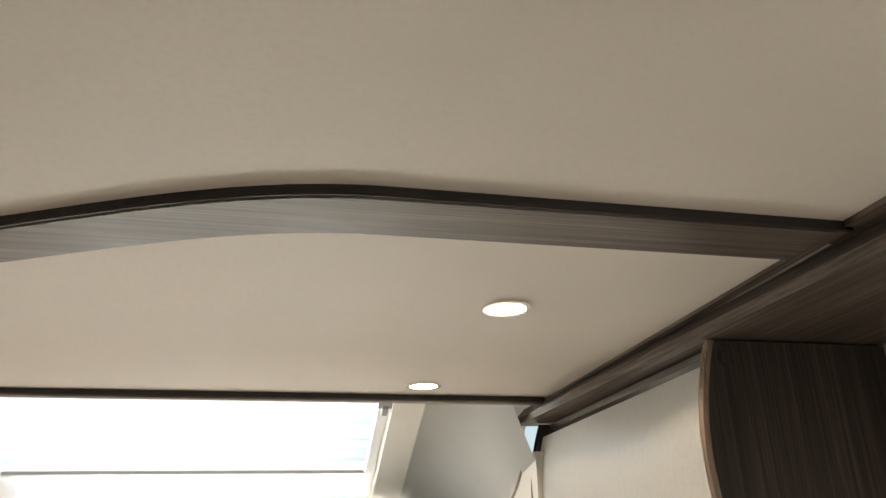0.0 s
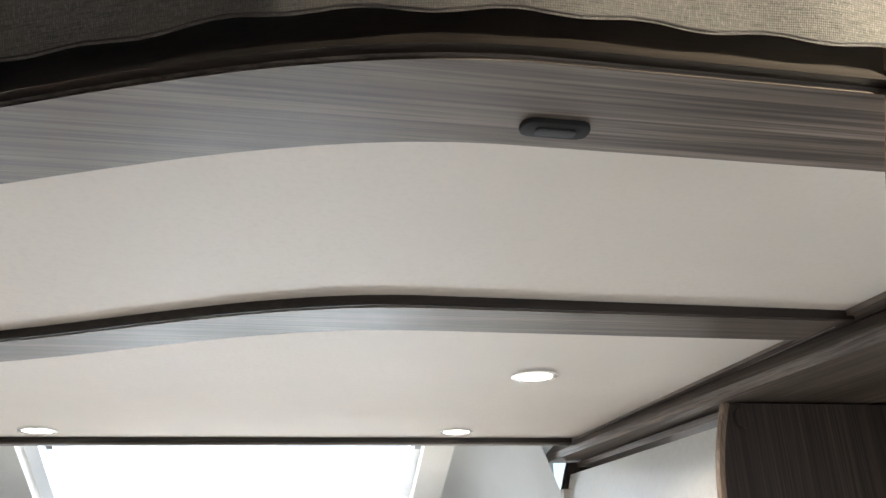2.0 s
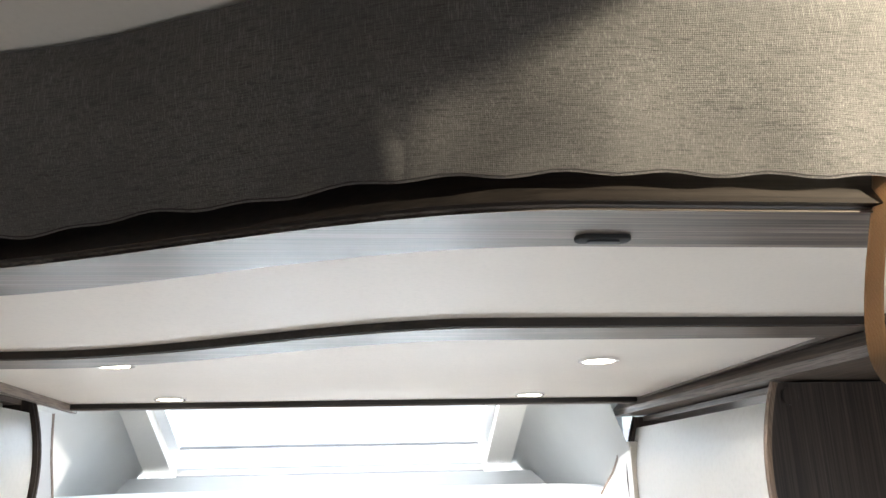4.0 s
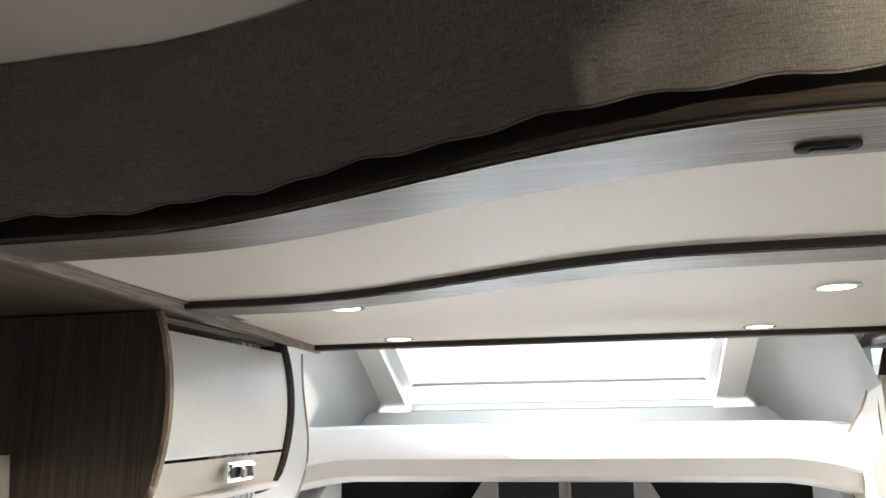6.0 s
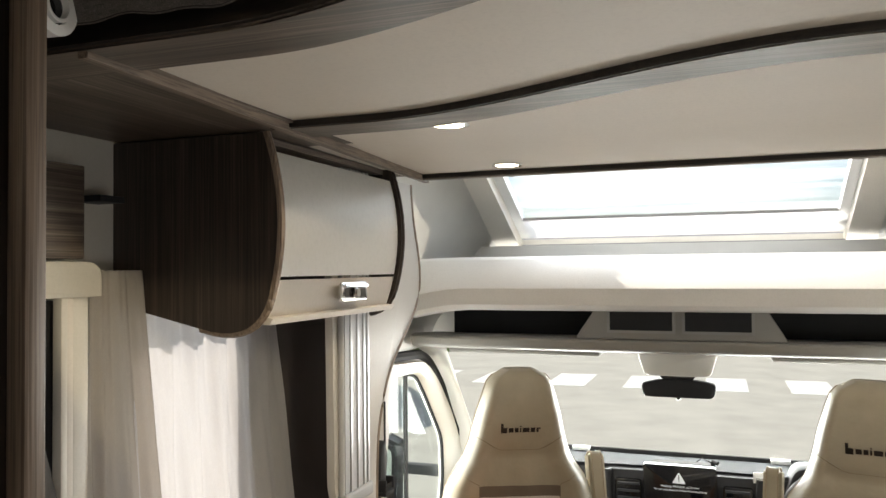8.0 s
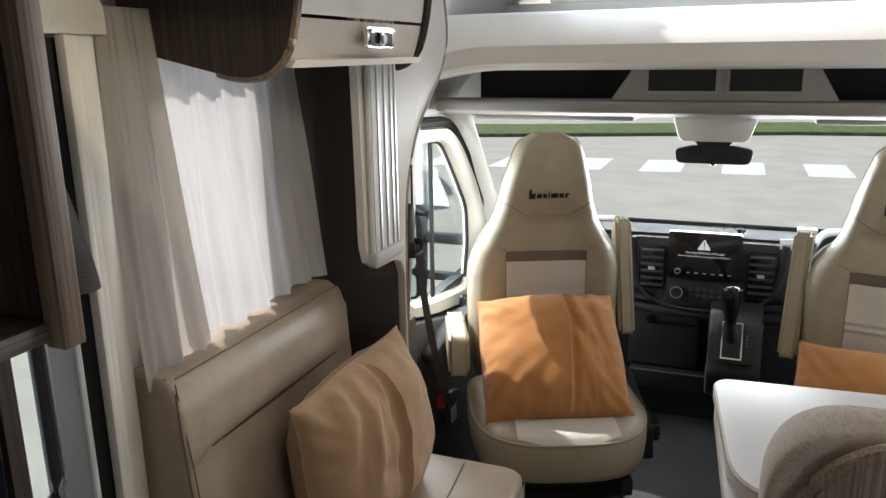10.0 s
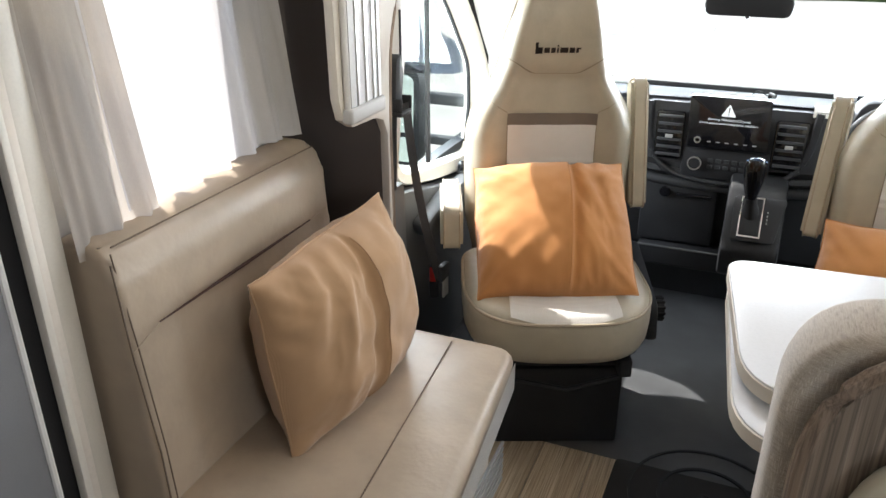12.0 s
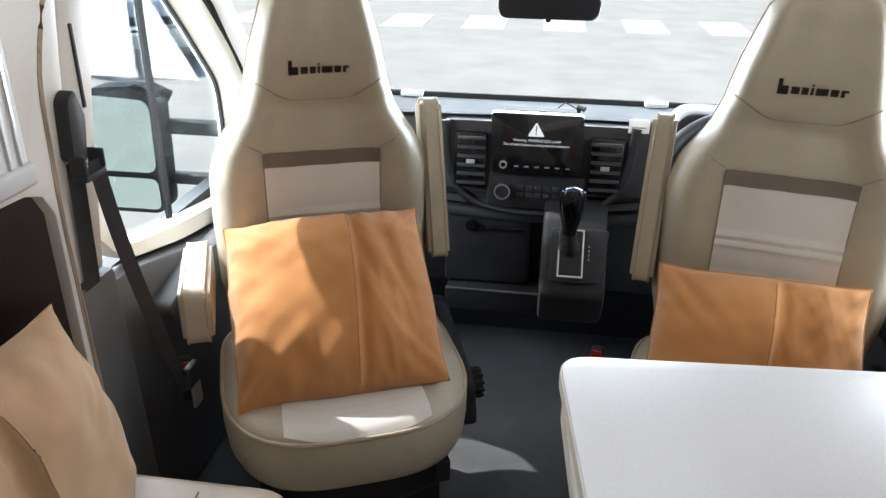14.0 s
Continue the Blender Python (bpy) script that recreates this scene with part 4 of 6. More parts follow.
board_line = rounded([(2.06, 1.10), (2.12, 1.22), (2.24, 1.38), (2.335, 1.49), (2.345, 1.575), (2.27, 1.63), (2.13, 1.69), (2.05, 1.76)], [0, 0.06, 0.08, 0.05, 0.05, 0.05, 0.05, 0], 6)
trim_board = thing("trim_board", "cream moulded board with wavy edge beside the locker", "trim", (0.71, 2.1, 1.1), "", STRUCT)
part("board", prism([(1.98, 1.10)] + board_line + [(1.98, 1.76)], "x", 0.712, 0.734), CREAM_PLASTIC, trim_board)
part("board_edge", tube([(0.714, y, z) for y, z in board_line], 0.006, 6), WOOD_EDGE, trim_board, "pale edge strip")

# ---------------------------------------------------------------- left wall: window, curtains, doorway
window = thing("window_1", "side window with a pale frame behind sheer curtains", "window", (XL, 1.44, 0.98), "", STRUCT)
wy0, wy1, wz0, wz1 = WIN
part("window_frame", join(box(XL - 0.03, XL + 0.012, wy0 - 0.03, wy0, wz0 - 0.03, wz1 + 0.03, 0.004), box(XL - 0.03, XL + 0.012, wy1, wy1 + 0.03, wz0 - 0.03, wz1 + 0.03, 0.004), box(XL - 0.03, XL + 0.012, wy0, wy1, wz0 - 0.03, wz0, 0.004), box(XL - 0.03, XL + 0.012, wy0, wy1, wz1, wz1 + 0.03, 0.004)), CREAM_PLASTIC, window)
wp = part("pane", box(XL - 0.03, XL - 0.026, wy0, wy1, wz0, wz1), SKY_PANE, window)
wp.visible_shadow = False


def curtain(y0, y1, yb0, yb1, z0, z1, x, folds, depth, seed):
    def f(u, v):
        y = lerp(lerp(yb0, yb1, u), lerp(y0, y1, u), v)
        w = math.sin(2 * math.pi * folds * (u + 0.05 * math.sin(3 * v + seed))) + 0.45 * math.sin(2 * math.pi * folds * 2.3 * u + seed + v)
        return (x + depth * w * (0.55 + 0.45 * (1 - v)) + 0.02 * (1 - v) ** 2, y, lerp(z0 + 0.006 * math.sin(9 * u + seed), z1, v))
    return sheet(f, 90, 20, 0.0)


single("sheer_curtain", curtain(1.17, 1.68, 1.19, 1.735, 0.996, 1.60, -1.0, 6.0, 0.012, 1.0), SHEER, "sheer white gathered curtain across the side window", "curtain", crease=80)
single("side_curtain", curtain(1.075, 1.20, 1.07, 1.27, 0.955, 1.62, -0.985, 2.6, 0.006, 2.2), SIDE_CURTAIN, "gathered cream side curtain with embroidered border", "curtain", crease=80)
single("curtain_rail", tube([(-1.0, 1.07, 1.612), (-1.0, 1.70, 1.612)], 0.006, 8), WHITE_PLASTIC, "thin white curtain rail", "rail")

door_frame = thing("door_frame", "cream aluminium entrance door frame with rounded head", "door frame", (XL, 1.05, 0.0), "", STRUCT)
part("jamb", box(XL - 0.03, -0.985, 1.030, 1.072, 0.0, 1.60, 0.008), CREAM_PLASTIC, door_frame)
part("jamb_groove", box(-0.988, -0.978, 1.012, 1.030, 0.0, 1.575, 0.003), CREAM_PANEL, door_frame)
part("jamb_strip", box(-0.99, -0.970, 0.996, 1.010, 0.0, 1.575, 0.003), CREAM_PLASTIC, door_frame)
part("head", prism(rounded([(0.40, 1.575), (1.085, 1.575), (1.085, 1.635), (0.40, 1.635)], [0.001, 0.001, 0.03, 0.001]), "x", XL - 0.03, -0.972, 0.004), CREAM_PLASTIC, door_frame)
entrance = thing("door_3", "grey entrance door with a white trimmed window", "door", (XL, 0.7, 0.0), "", STRUCT)
DX0, DX1 = -1.035, -1.000
DOOR_GREY = plain("grey_door_leaf", (0.21, 0.215, 0.235), 0.5, 0.05, 6, 300, 0.12)
part("leaf", join(box(DX0, DX1, 0.40, 0.56, 0.0, 1.565), box(DX0, DX1, 0.905, 0.975, 0.0, 1.565), box(DX0, DX1, 0.56, 0.905, 0.0, 0.825), box(DX0, DX1, 0.56, 0.905, 1.45, 1.565)), DOOR_GREY, entrance)
part("trim_strip", tube([(DX1, 0.968, 0.0), (DX1, 0.968, 1.44), (DX1, 0.955, 1.50), (DX1, 0.92, 1.53), (DX1, 0.5, 1.535)], 0.006, 8), WHITE_PLASTIC, entrance, "white edge strip")
part("window_seal", tube([(DX1, 0.895, 1.44), (DX1, 0.895, 0.885), (DX1, 0.885, 0.850), (DX1, 0.86, 0.835), (DX1, 0.56, 0.835)], 0.011, 8), BLACK_RUBBER, entrance, "black window seal")
part("window_trim", tube([(DX1 + 0.004, 0.905, 1.44), (DX1 + 0.004, 0.905, 0.875), (DX1 + 0.004, 0.892, 0.8352), (DX1 + 0.004, 0.86, 0.823), (DX1 + 0.004, 0.56, 0.823)], 0.004, 8), SILVER, entrance, "pale window trim")
dp = part("pane", box(DX0 + 0.014, DX0 + 0.018, 0.56, 0.905, 0.825, 1.45), PANE, entrance)
dp.visible_shadow = False
# black strip stands in for the shade inside the door gap
part("gap_shade", box(XL - 0.01, -1.004, 0.978, 1.012, 0.0, 1.57), BLACK_RUBBER, entrance, "black strip for the shade in the door gap")

single("wood_block", box(-1.055, -0.97, 0.86, 1.045, 1.64, 1.80, 0.003), WOOD_Y, "dark wood block above the entrance door", "panel")
single("curtain_bracket", box(-1.055, -0.99, 1.10, 1.16, 1.745, 1.757, 0.002), BLACK_PLASTIC, "short dark bracket on the wall", "bracket")
single("hanging_towel", sheet(lambda u, v: (lerp(-0.90, -0.78, v) + 0.012 * math.sin(9 * u + 2 * v), lerp(0.70 - 0.06 * v, lerp(0.935, 0.70, v ** 1.1), u), lerp(1.215 + 0.012 * math.sin(5 * u), 1.70, v)), 24, 24, 0.008), TOWEL_GREY, "grey towel hanging from a peg by the entrance door", "towel")
single("towel_peg", tube([(-0.80, 0.622, 1.69), (-0.80, 0.66, 1.69), (-0.80, 0.68, 1.705)], 0.008, 8), CHROME, "short chrome towel peg on the cabinet side", "hook")

# tall unit on the near side of the doorway
unit = thing("tall_cabinet", "tall ash wood unit with open niche and cream door", "cabinet", (-0.82, 0.2, 0.0))
part("end_panel", join(box(XL, -0.622, 0.602, 0.622, 1.27, CEIL), box(XL, -0.705, 0.602, 0.622, 0.0, 1.27)), WOOD_Z, unit)
part("edge_band", box(-0.623, -0.597, 0.598, 0.624, 1.268, CEIL, 0.003), WOOD_EDGE, unit, "pale striped edge band")
part("back_panel", box(XL, -1.03, -0.60, 0.602, 0.0, CEIL), WOOD_Z, unit)
part("niche_shelf", box(-1.03, -0.615, -0.60, 0.598, 1.275, 1.295, 0.002), WOOD_Y, unit)
part("niche_top", box(-1.03, -0.632, -0.60, 0.598, 1.70, 1.72), WOOD_Y, unit)
part("upper_door", box(-0.632, -0.613, -0.58, 0.580, 1.705, CEIL - 0.01, 0.003), GLOSS_CREAM, unit, "cream upper door")
fridge = thing("fridge", "black framed fridge with a cream front panel", "fridge", (-0.8, 0.3, 0.0))
part("body", box(-1.03, -0.725, -0.10, 0.595, 0.0, 1.225, 0.02, 3), BLACK_GLOSS, fridge)
part("door_frame", prism(rounded([(-0.10, 0.08), (0.598, 0.08), (0.598, 1.225), (-0.10, 1.225)], 0.04, 6), "x", -0.725, -0.705, 0.006), BLACK_GLOSS, fridge, "glossy black door frame")
part("door_panel", prism(rounded([(-0.06, 0.12), (0.558, 0.12), (0.558, 1.165), (-0.06, 1.165)], 0.03, 6), "x", -0.705, -0.700, 0.001), GLOSS_CREAM, fridge, "cream door panel")
LAMP_AT, LAMP_TO = Vector((-0.626, 0.650, 1.906)), Vector((1.0, 0.12, 0.0)).normalized()
round_lamp = thing("reading_lamp", "white round reading lamp on a wood panel", "lamp", tuple(LAMP_AT))
part("rim", ring_mesh(tuple(LAMP_AT), tuple(LAMP_TO), 0.021, 0.033, 0.022), WHITE_PLASTIC, round_lamp)
part("inner_ring", ring_mesh(tuple(LAMP_AT + LAMP_TO * 0.006), tuple(LAMP_TO), 0.015, 0.019, 0.018), WHITE_PLASTIC, round_lamp)
part("lens", disc(tuple(LAMP_AT), tuple(LAMP_TO), 0.021, 0.012), BLACK_GLOSS, round_lamp)
part("stem", tube([tuple(LAMP_AT), (-0.645, 0.648, 1.903), (-0.665, 0.622, 1.903)], 0.010, 8), WHITE_PLASTIC, round_lamp)

# ---------------------------------------------------------------- side bench on the left wall
bench = thing("side_bench", "taupe leatherette side bench along the window wall", "bench", (-0.72, 1.4, 0.0))


def slab(corners, z0, z1, r, bulge=0.0, seg=4, nz=None):
    """A soft cushion from a plan outline with rounded edges."""
    c = Vector((sum(p[0] for p in corners) / len(corners), sum(p[1] for p in corners) / len(corners)))
    outline = rounded(corners, 0.05, 5)
    rings = []
    for k in range(seg + 1):
        a = math.pi / 2 * k / seg
        rings.append((r * (1 - math.sin(a)), z0 + r * (1 - math.cos(a))))
    rings += [(r * (1 - math.cos(math.pi / 2 * k / seg)), z1 - r + r * math.sin(math.pi / 2 * k / seg)) for k in range(seg + 1)]
    out = []
    for inset, z in rings:
        out.append([((p[0] - c.x) * (1 - inset / max(0.05, abs(p[0] - c.x) + 1e-6) * (abs(p[0] - c.x) > 0.01)) + c.x,
                     (p[1] - c.y) * (1 - inset / max(0.05, abs(p[1] - c.y) + 1e-6) * (abs(p[1] - c.y) > 0.01)) + c.y, z) for p in outline])
    for f in (0.85, 0.6, 0.3):
        out.append([(c.x + (x - c.x) * f, c.y + (y - c.y) * f, z1 + bulge * (1 - f * f)) for x, y, _ in out[len(rings) - 1]])
    return loft(out)


part("base", prism([(-0.93, 1.10), (-0.46, 1.10), (-0.52, 1.80), (-0.93, 1.80)], "z", 0.0, 0.355), CREAM_PANEL, bench, "pale bench base")
part("seat", slab([(-0.915, 1.08), (-0.40, 1.08), (-0.470, 1.845), (-0.915, 1.845)], 0.355, 0.482, 0.024, 0.006), BENCH_LEATHER, bench)
for k, xo in enumerate((-0.585,)):
    part("seat_seam", tube([(xo + 0.02, 1.12, 0.4885), (xo - 0.012, 1.50, 0.4895), (xo - 0.04, 1.80, 0.4865)], 0.0018, 6), STITCH, bench, "sewn seam")
part("front_edge", sheet(lambda u, v: (lerp(-0.398, -0.467, u) + 0.002, lerp(1.11, 1.82, u), lerp(0.375, 0.455, v)), 10, 4, 0.002), WHITE_FABRIC, bench, "pale cloth front border")
part("vent_grille", join(*[box(-0.468, -0.462, 1.52, 1.74, 0.16 + 0.018 * k, 0.168 + 0.018 * k) for k in range(7)]), GREY_PLASTIC, bench, "slatted heater grille")


def bench_back(x):
    return [(-0.945, 0.42), (-0.880, 0.42), (-0.890, 0.60), (-0.905, 0.80), (-0.912, 0.92), (-0.930, 0.965), (-0.965, 0.985), (-1.03, 0.985), (-1.03, 0.42)]


bb = prism(bench_back(0), "y", 1.085, 1.735)
bmesh.ops.bevel(bb, geom=bb.edges[:], offset=0.022, segments=4, affect="EDGES", profile=0.6)
part("backrest", bb, BENCH_LEATHER, bench)
part("backrest_pocket", tube([(-0.898, 1.150, 0.826), (-0.8995, 1.4, 0.828), (-0.898, 1.632, 0.832)], [0.0015, 0.0035, 0.0015], 6), plain("dark_slit", (0.05, 0.02, 0.015), 0.7), bench, "dark pocket slit")
part("crease", tube([(-0.9005, 1.087, 0.800), (-0.898, 1.150, 0.826)], 0.001, 6), BENCH_LEATHER, bench)
part("crease", tube([(-0.898, 1.632, 0.832), (-0.898, 1.70, 0.838)], 0.001, 6), BENCH_LEATHER, bench)
part("stitching", tube([(-0.930, 1.108, 0.9755), (-0.930, 1.712, 0.9755)], 0.0016, 6), STITCH, bench, "double top stitching")
part("stitching", tube([(-0.915, 1.087, 0.955), (-0.905, 1.087, 0.80), (-0.882, 1.087, 0.60), (-0.878, 1.087, 0.46)], 0.0016, 6), STITCH, bench)
part("stitching", tube([(-0.925, 1.100, 0.968), (-0.90, 1.098, 0.80), (-0.882, 1.100, 0.60), (-0.875, 1.10, 0.46)], 0.0014, 6), STITCH, bench)


def pillow(name, w, h, t, m, material, label, pleat, flap, seed, group="", slope=0.07, folds=0.034):
    """A scatter cushion in its own x, z plane: plump middle, drawn-out corners, a flap that overlaps
    the rest along a sewn edge (flap is the side it lies on), drag folds beside it."""
    ob = thing(name, label, "cushion", (0, 0, 0), group)
    def f(u, v, side):
        a, b = 2 * u - 1, 2 * v - 1
        ear = (abs(a) * abs(b)) ** 5
        x = a * w / 2 * (0.935 + 0.065 * (1 - b * b) ** 0.8 + 0.075 * ear + 0.010 * noise.noise(Vector((b * 2.5, seed, a))))
        z = b * h / 2 * (0.935 + 0.065 * (1 - a * a) ** 0.8 + 0.075 * ear + 0.012 * noise.noise(Vector((a * 2.5, seed + 5, b))))
        fat = max(0.0, (1 - abs(a) ** 2.6)) ** 0.55 * max(0.0, (1 - abs(b) ** 2.6)) ** 0.55
        y = t / 2 * fat
        live = min(1.0, fat * 2.2)
        y += live * (0.012 * noise.noise(Vector((a * 1.5, b * 1.5, seed))) + 0.005 * noise.noise(Vector((a * 4.2, b * 4.2, seed + 3))))
        # short puckers that run in from the seams, and creases from the corners
        rim = max(abs(a), abs(b)) ** 6
        along = b if abs(a) > abs(b) else a
        y += 0.007 * rim * min(1.0, fat * 4) * noise.noise(Vector((along * 7.0, rim * 1.5, seed + 11)))
        corner = (abs(a) * abs(b)) ** 1.2
        across = (a - b) if a * b > 0 else (a + b)
        y += 0.012 * corner * noise.noise(Vector((across * 6.0, corner * 1.5, seed + 2))) * min(1.0, fat * 5)
        if side > 0:
            s = (a - pleat - slope * b - 0.01 * math.sin(2.2 * b + seed)) * flap
            y += live * 0.010 * smooth(s / 0.04 + 0.5)
            y -= live * 0.007 * math.exp(-((s + 0.05) / 0.06) ** 2)
            if s < 0:
                q, r = 0.95 * b + 0.3 * a * flap, a * flap - 0.3 * b
                fold = noise.noise(Vector((q * 0.9, r * 5.0, seed + 9))) - 0.35 * abs(noise.noise(Vector((q * 2.1, r * 8.0, seed + 4))))
                y += live * folds * fold * smooth(-s / 0.10) * (1 - 0.75 * smooth((-s - 0.25) / 0.5))
        return (x, -y if side > 0 else y, z)
    def own(nm, bm, mt, lab=""):
        o = new(nm, mesh_of(nm, bm, mt, 75))
        o.parent = ob
        return tagged(o, lab)
    own("front_cover", sheet(lambda u, v: f(u, v, 1), 110, 80), material)
    own("back_cover", sheet(lambda u, v: f(u, v, -1), 24, 24), material)
    edge = [f(i / 20, 0, 1) for i in range(21)] + [f(1, i / 20, 1) for i in range(1, 21)] + [f(1 - i / 20, 1, 1) for i in range(1, 21)] + [f(0, 1 - i / 20, 1) for i in range(1, 21)]
    own("welt", tube(edge, 0.0022, 6), material)
    line = []
    for k in range(1, 30):
        b = 2 * k / 30 - 1
        p = f((pleat + slope * b + 0.01 * math.sin(2.2 * b + seed) + 0.024 * flap + 1) / 2, k / 30, 1)
        line.append((p[0], p[1] - 0.0005, p[2]))
    own("pleat_seam", tube(line, 0.0018, 6), material, "sewn flap edge")
    ob.matrix_basis = m
    return ob


def lying(at, right, up):
    """The pose of a cushion with its width along right and its height along up."""
    r, u = Vector(right).normalized(), Vector(up).normalized()
    y = u.cross(r).normalized()
    u = r.cross(y)
    return Matrix.Translation(at) @ Matrix((r, y, u)).transposed().to_4x4()


pillow("scatter_cushion", 0.475, 0.385, 0.23, lying((-0.768, 1.515, 0.672), (0.03, 1, 0.03), (-0.13, -0.07, 1)), TAN_FABRIC, "crumpled tan twill cushion leaning on the bench backrest", -0.02, 1, 4.0, "scatter cushions", 0.10, 0.024)

# ---------------------------------------------------------------- pillar trim behind the bench
pillar = thing("pillar_trim_panel", "white moulded pillar trim with blind track", "trim", (-0.85, 1.8, 0.0), "", STRUCT)
part("dark_panel", prism([(-1.06, 1.735), (-0.785, 1.800), (-0.785, 1.812), (-1.06, 1.76)], "z", 0.0, 1.868), DARK_BROWN, pillar, "dark brown partition")
def wavy(z):
    return ramp_at([(0.0, 1.815), (0.60, 1.818), (1.0, 1.808), (1.20, 1.818), (1.33, 1.875), (1.40, 1.95), (1.46, 2.04), (1.52, 2.10), (1.58, 2.125), (1.66, 2.11), (1.75, 2.07), (1.87, 2.05)], z)
zs = [0.03 * k for k in range(63)]
def smoothed(z):
    return sum(wavy(max(0, z + d)) for d in (-0.04, -0.02, 0, 0.02, 0.04)) / 5
low = [(1.802, 0.0)] + [(smoothed(z), z) for z in zs]
poly = low + [(1.60, 1.86), (1.572, 1.84), (1.585, 1.12)] + [(1.60, 1.075), (1.64, 1.052), (1.74, 1.048), (1.775, 1.035), (1.795, 1.0)]
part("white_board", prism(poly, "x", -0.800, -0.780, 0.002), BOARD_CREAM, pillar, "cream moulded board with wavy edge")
part("board_edge", tube([(-0.782, y, z) for y, z in low[1:]], 0.006, 6), WOOD_EDGE, pillar)
track = part("blind_track", box(-0.780, -0.765, 1.600, 1.745, 1.075, 1.86, 0.006, 3), TRACK_GREY, pillar, "white blind track")
part("track_end", box(-0.785, -0.758, 1.598, 1.750, 1.066, 1.100, 0.008, 3), GREY_PLASTIC, track, "grey plastic track end")
for yy in (1.632, 1.668, 1.700, 1.722):
    part("track_rib", box(-0.766, -0.761, yy, yy + 0.008, 1.10, 1.86, 0.0015, 1), SILVER, track)
part("track_slot", box(-0.7655, -0.7635, 1.606, 1.628, 1.10, 1.86, 0.0005, 1), GREY_PLASTIC, track, "dark slot")

belt = thing("seat_belt", "black seat belt hanging from the pillar", "seat belt", (-0.82, 1.93, 0.4))
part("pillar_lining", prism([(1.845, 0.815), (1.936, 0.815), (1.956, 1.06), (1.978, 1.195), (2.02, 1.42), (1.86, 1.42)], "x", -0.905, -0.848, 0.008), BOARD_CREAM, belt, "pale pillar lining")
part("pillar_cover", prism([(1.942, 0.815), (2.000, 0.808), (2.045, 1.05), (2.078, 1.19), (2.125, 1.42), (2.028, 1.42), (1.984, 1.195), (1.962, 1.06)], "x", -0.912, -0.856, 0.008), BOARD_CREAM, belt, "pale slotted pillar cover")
part("lower_lining", prism([(1.835, 0.0), (2.06, 0.0), (2.02, 0.805), (1.845, 0.81)], "x", -0.915, -0.845, 0.014), DOOR_CARD, belt, "dark lower pillar lining")
part("anchor", prism(rounded([(1.925, 1.035), (1.962, 1.025), (1.978, 1.10), (1.960, 1.150), (1.935, 1.135)], 0.012), "x", -0.852, -0.822, 0.006), BLACK_PLASTIC, belt, "black belt anchor")
part("anchor_loop", join(box(-0.836, -0.806, 1.925, 1.985, 1.000, 1.012, 0.004), box(-0.836, -0.806, 1.925, 1.932, 1.012, 1.045, 0.003), box(-0.836, -0.806, 1.978, 1.985, 1.012, 1.045, 0.003)), BLACK_PLASTIC, belt, "black belt guide loop")
part("webbing", sheet(lambda u, v: (-0.815 + 0.045 * v * v + 0.004 * u, lerp(1.945, 1.985, u) + 0.105 * v ** 1.15, lerp(1.03, 0.50, v)), 3, 20, 0.0025), BELT, belt)
part("return_webbing", sheet(lambda u, v: (-0.842 - 0.002 * v, lerp(1.928, 1.974, u) - 0.012 * v, lerp(1.03, 0.80, v)), 3, 12, 0.0025), BELT, belt)
part("tongue", prism(rounded([(2.075, 0.445), (2.115, 0.445), (2.11, 0.52), (2.075, 0.52)], 0.008), "x", -0.765, -0.760, 0.001), SILVER, belt, "metal belt tongue")
part("tongue_grip", prism(rounded([(2.06, 0.50), (2.12, 0.50), (2.12, 0.545), (2.065, 0.55)], 0.01), "x", -0.774, -0.758, 0.004), BLACK_PLASTIC, belt)
part("slider", box(-0.857, -0.852, 2.022, 2.030, 1.10, 1.24, 0.002), BLACK_PLASTIC, belt, "height slider slot")

# ---------------------------------------------------------------- swivelled cab seats
WIDTHS = [(0.50, 0.225), (0.60, 0.247), (0.75, 0.250), (0.86, 0.248), (0.93, 0.228), (1.0, 0.180), (1.06, 0.158), (1.15, 0.138), (1.22, 0.116), (1.26, 0.102), (1.285, 0.080), (1.297, 0.045)]


def back_y(z):
    """The front face of the backrest along its middle."""
    return ramp_at([(0.45, 0.005), (0.70, 0.02), (0.96, 0.024), (1.03, 0.026), (1.048, 0.004), (1.10, -0.018), (1.20, -0.048), (1.30, -0.055)], z)


def seat_front(x, z):
    w = ramp_at(WIDTHS, z)
    s = min(1.0, abs(x) / w)
    bolster = 0.004 * noise.noise(Vector((x * 9, z * 7, 2.0))) + 0.003 * noise.noise(Vector((x * 21, z * 15, 5.0))) - 0.030 * smooth((s - 0.45) / 0.35) * (1 if z < 1.0 else max(0.15, 1 - (z - 1.0) * 9))
    curl = 0.075 * max(0.0, (s - 0.72) / 0.28) ** 2.4
    return back_y(z) + bolster + curl


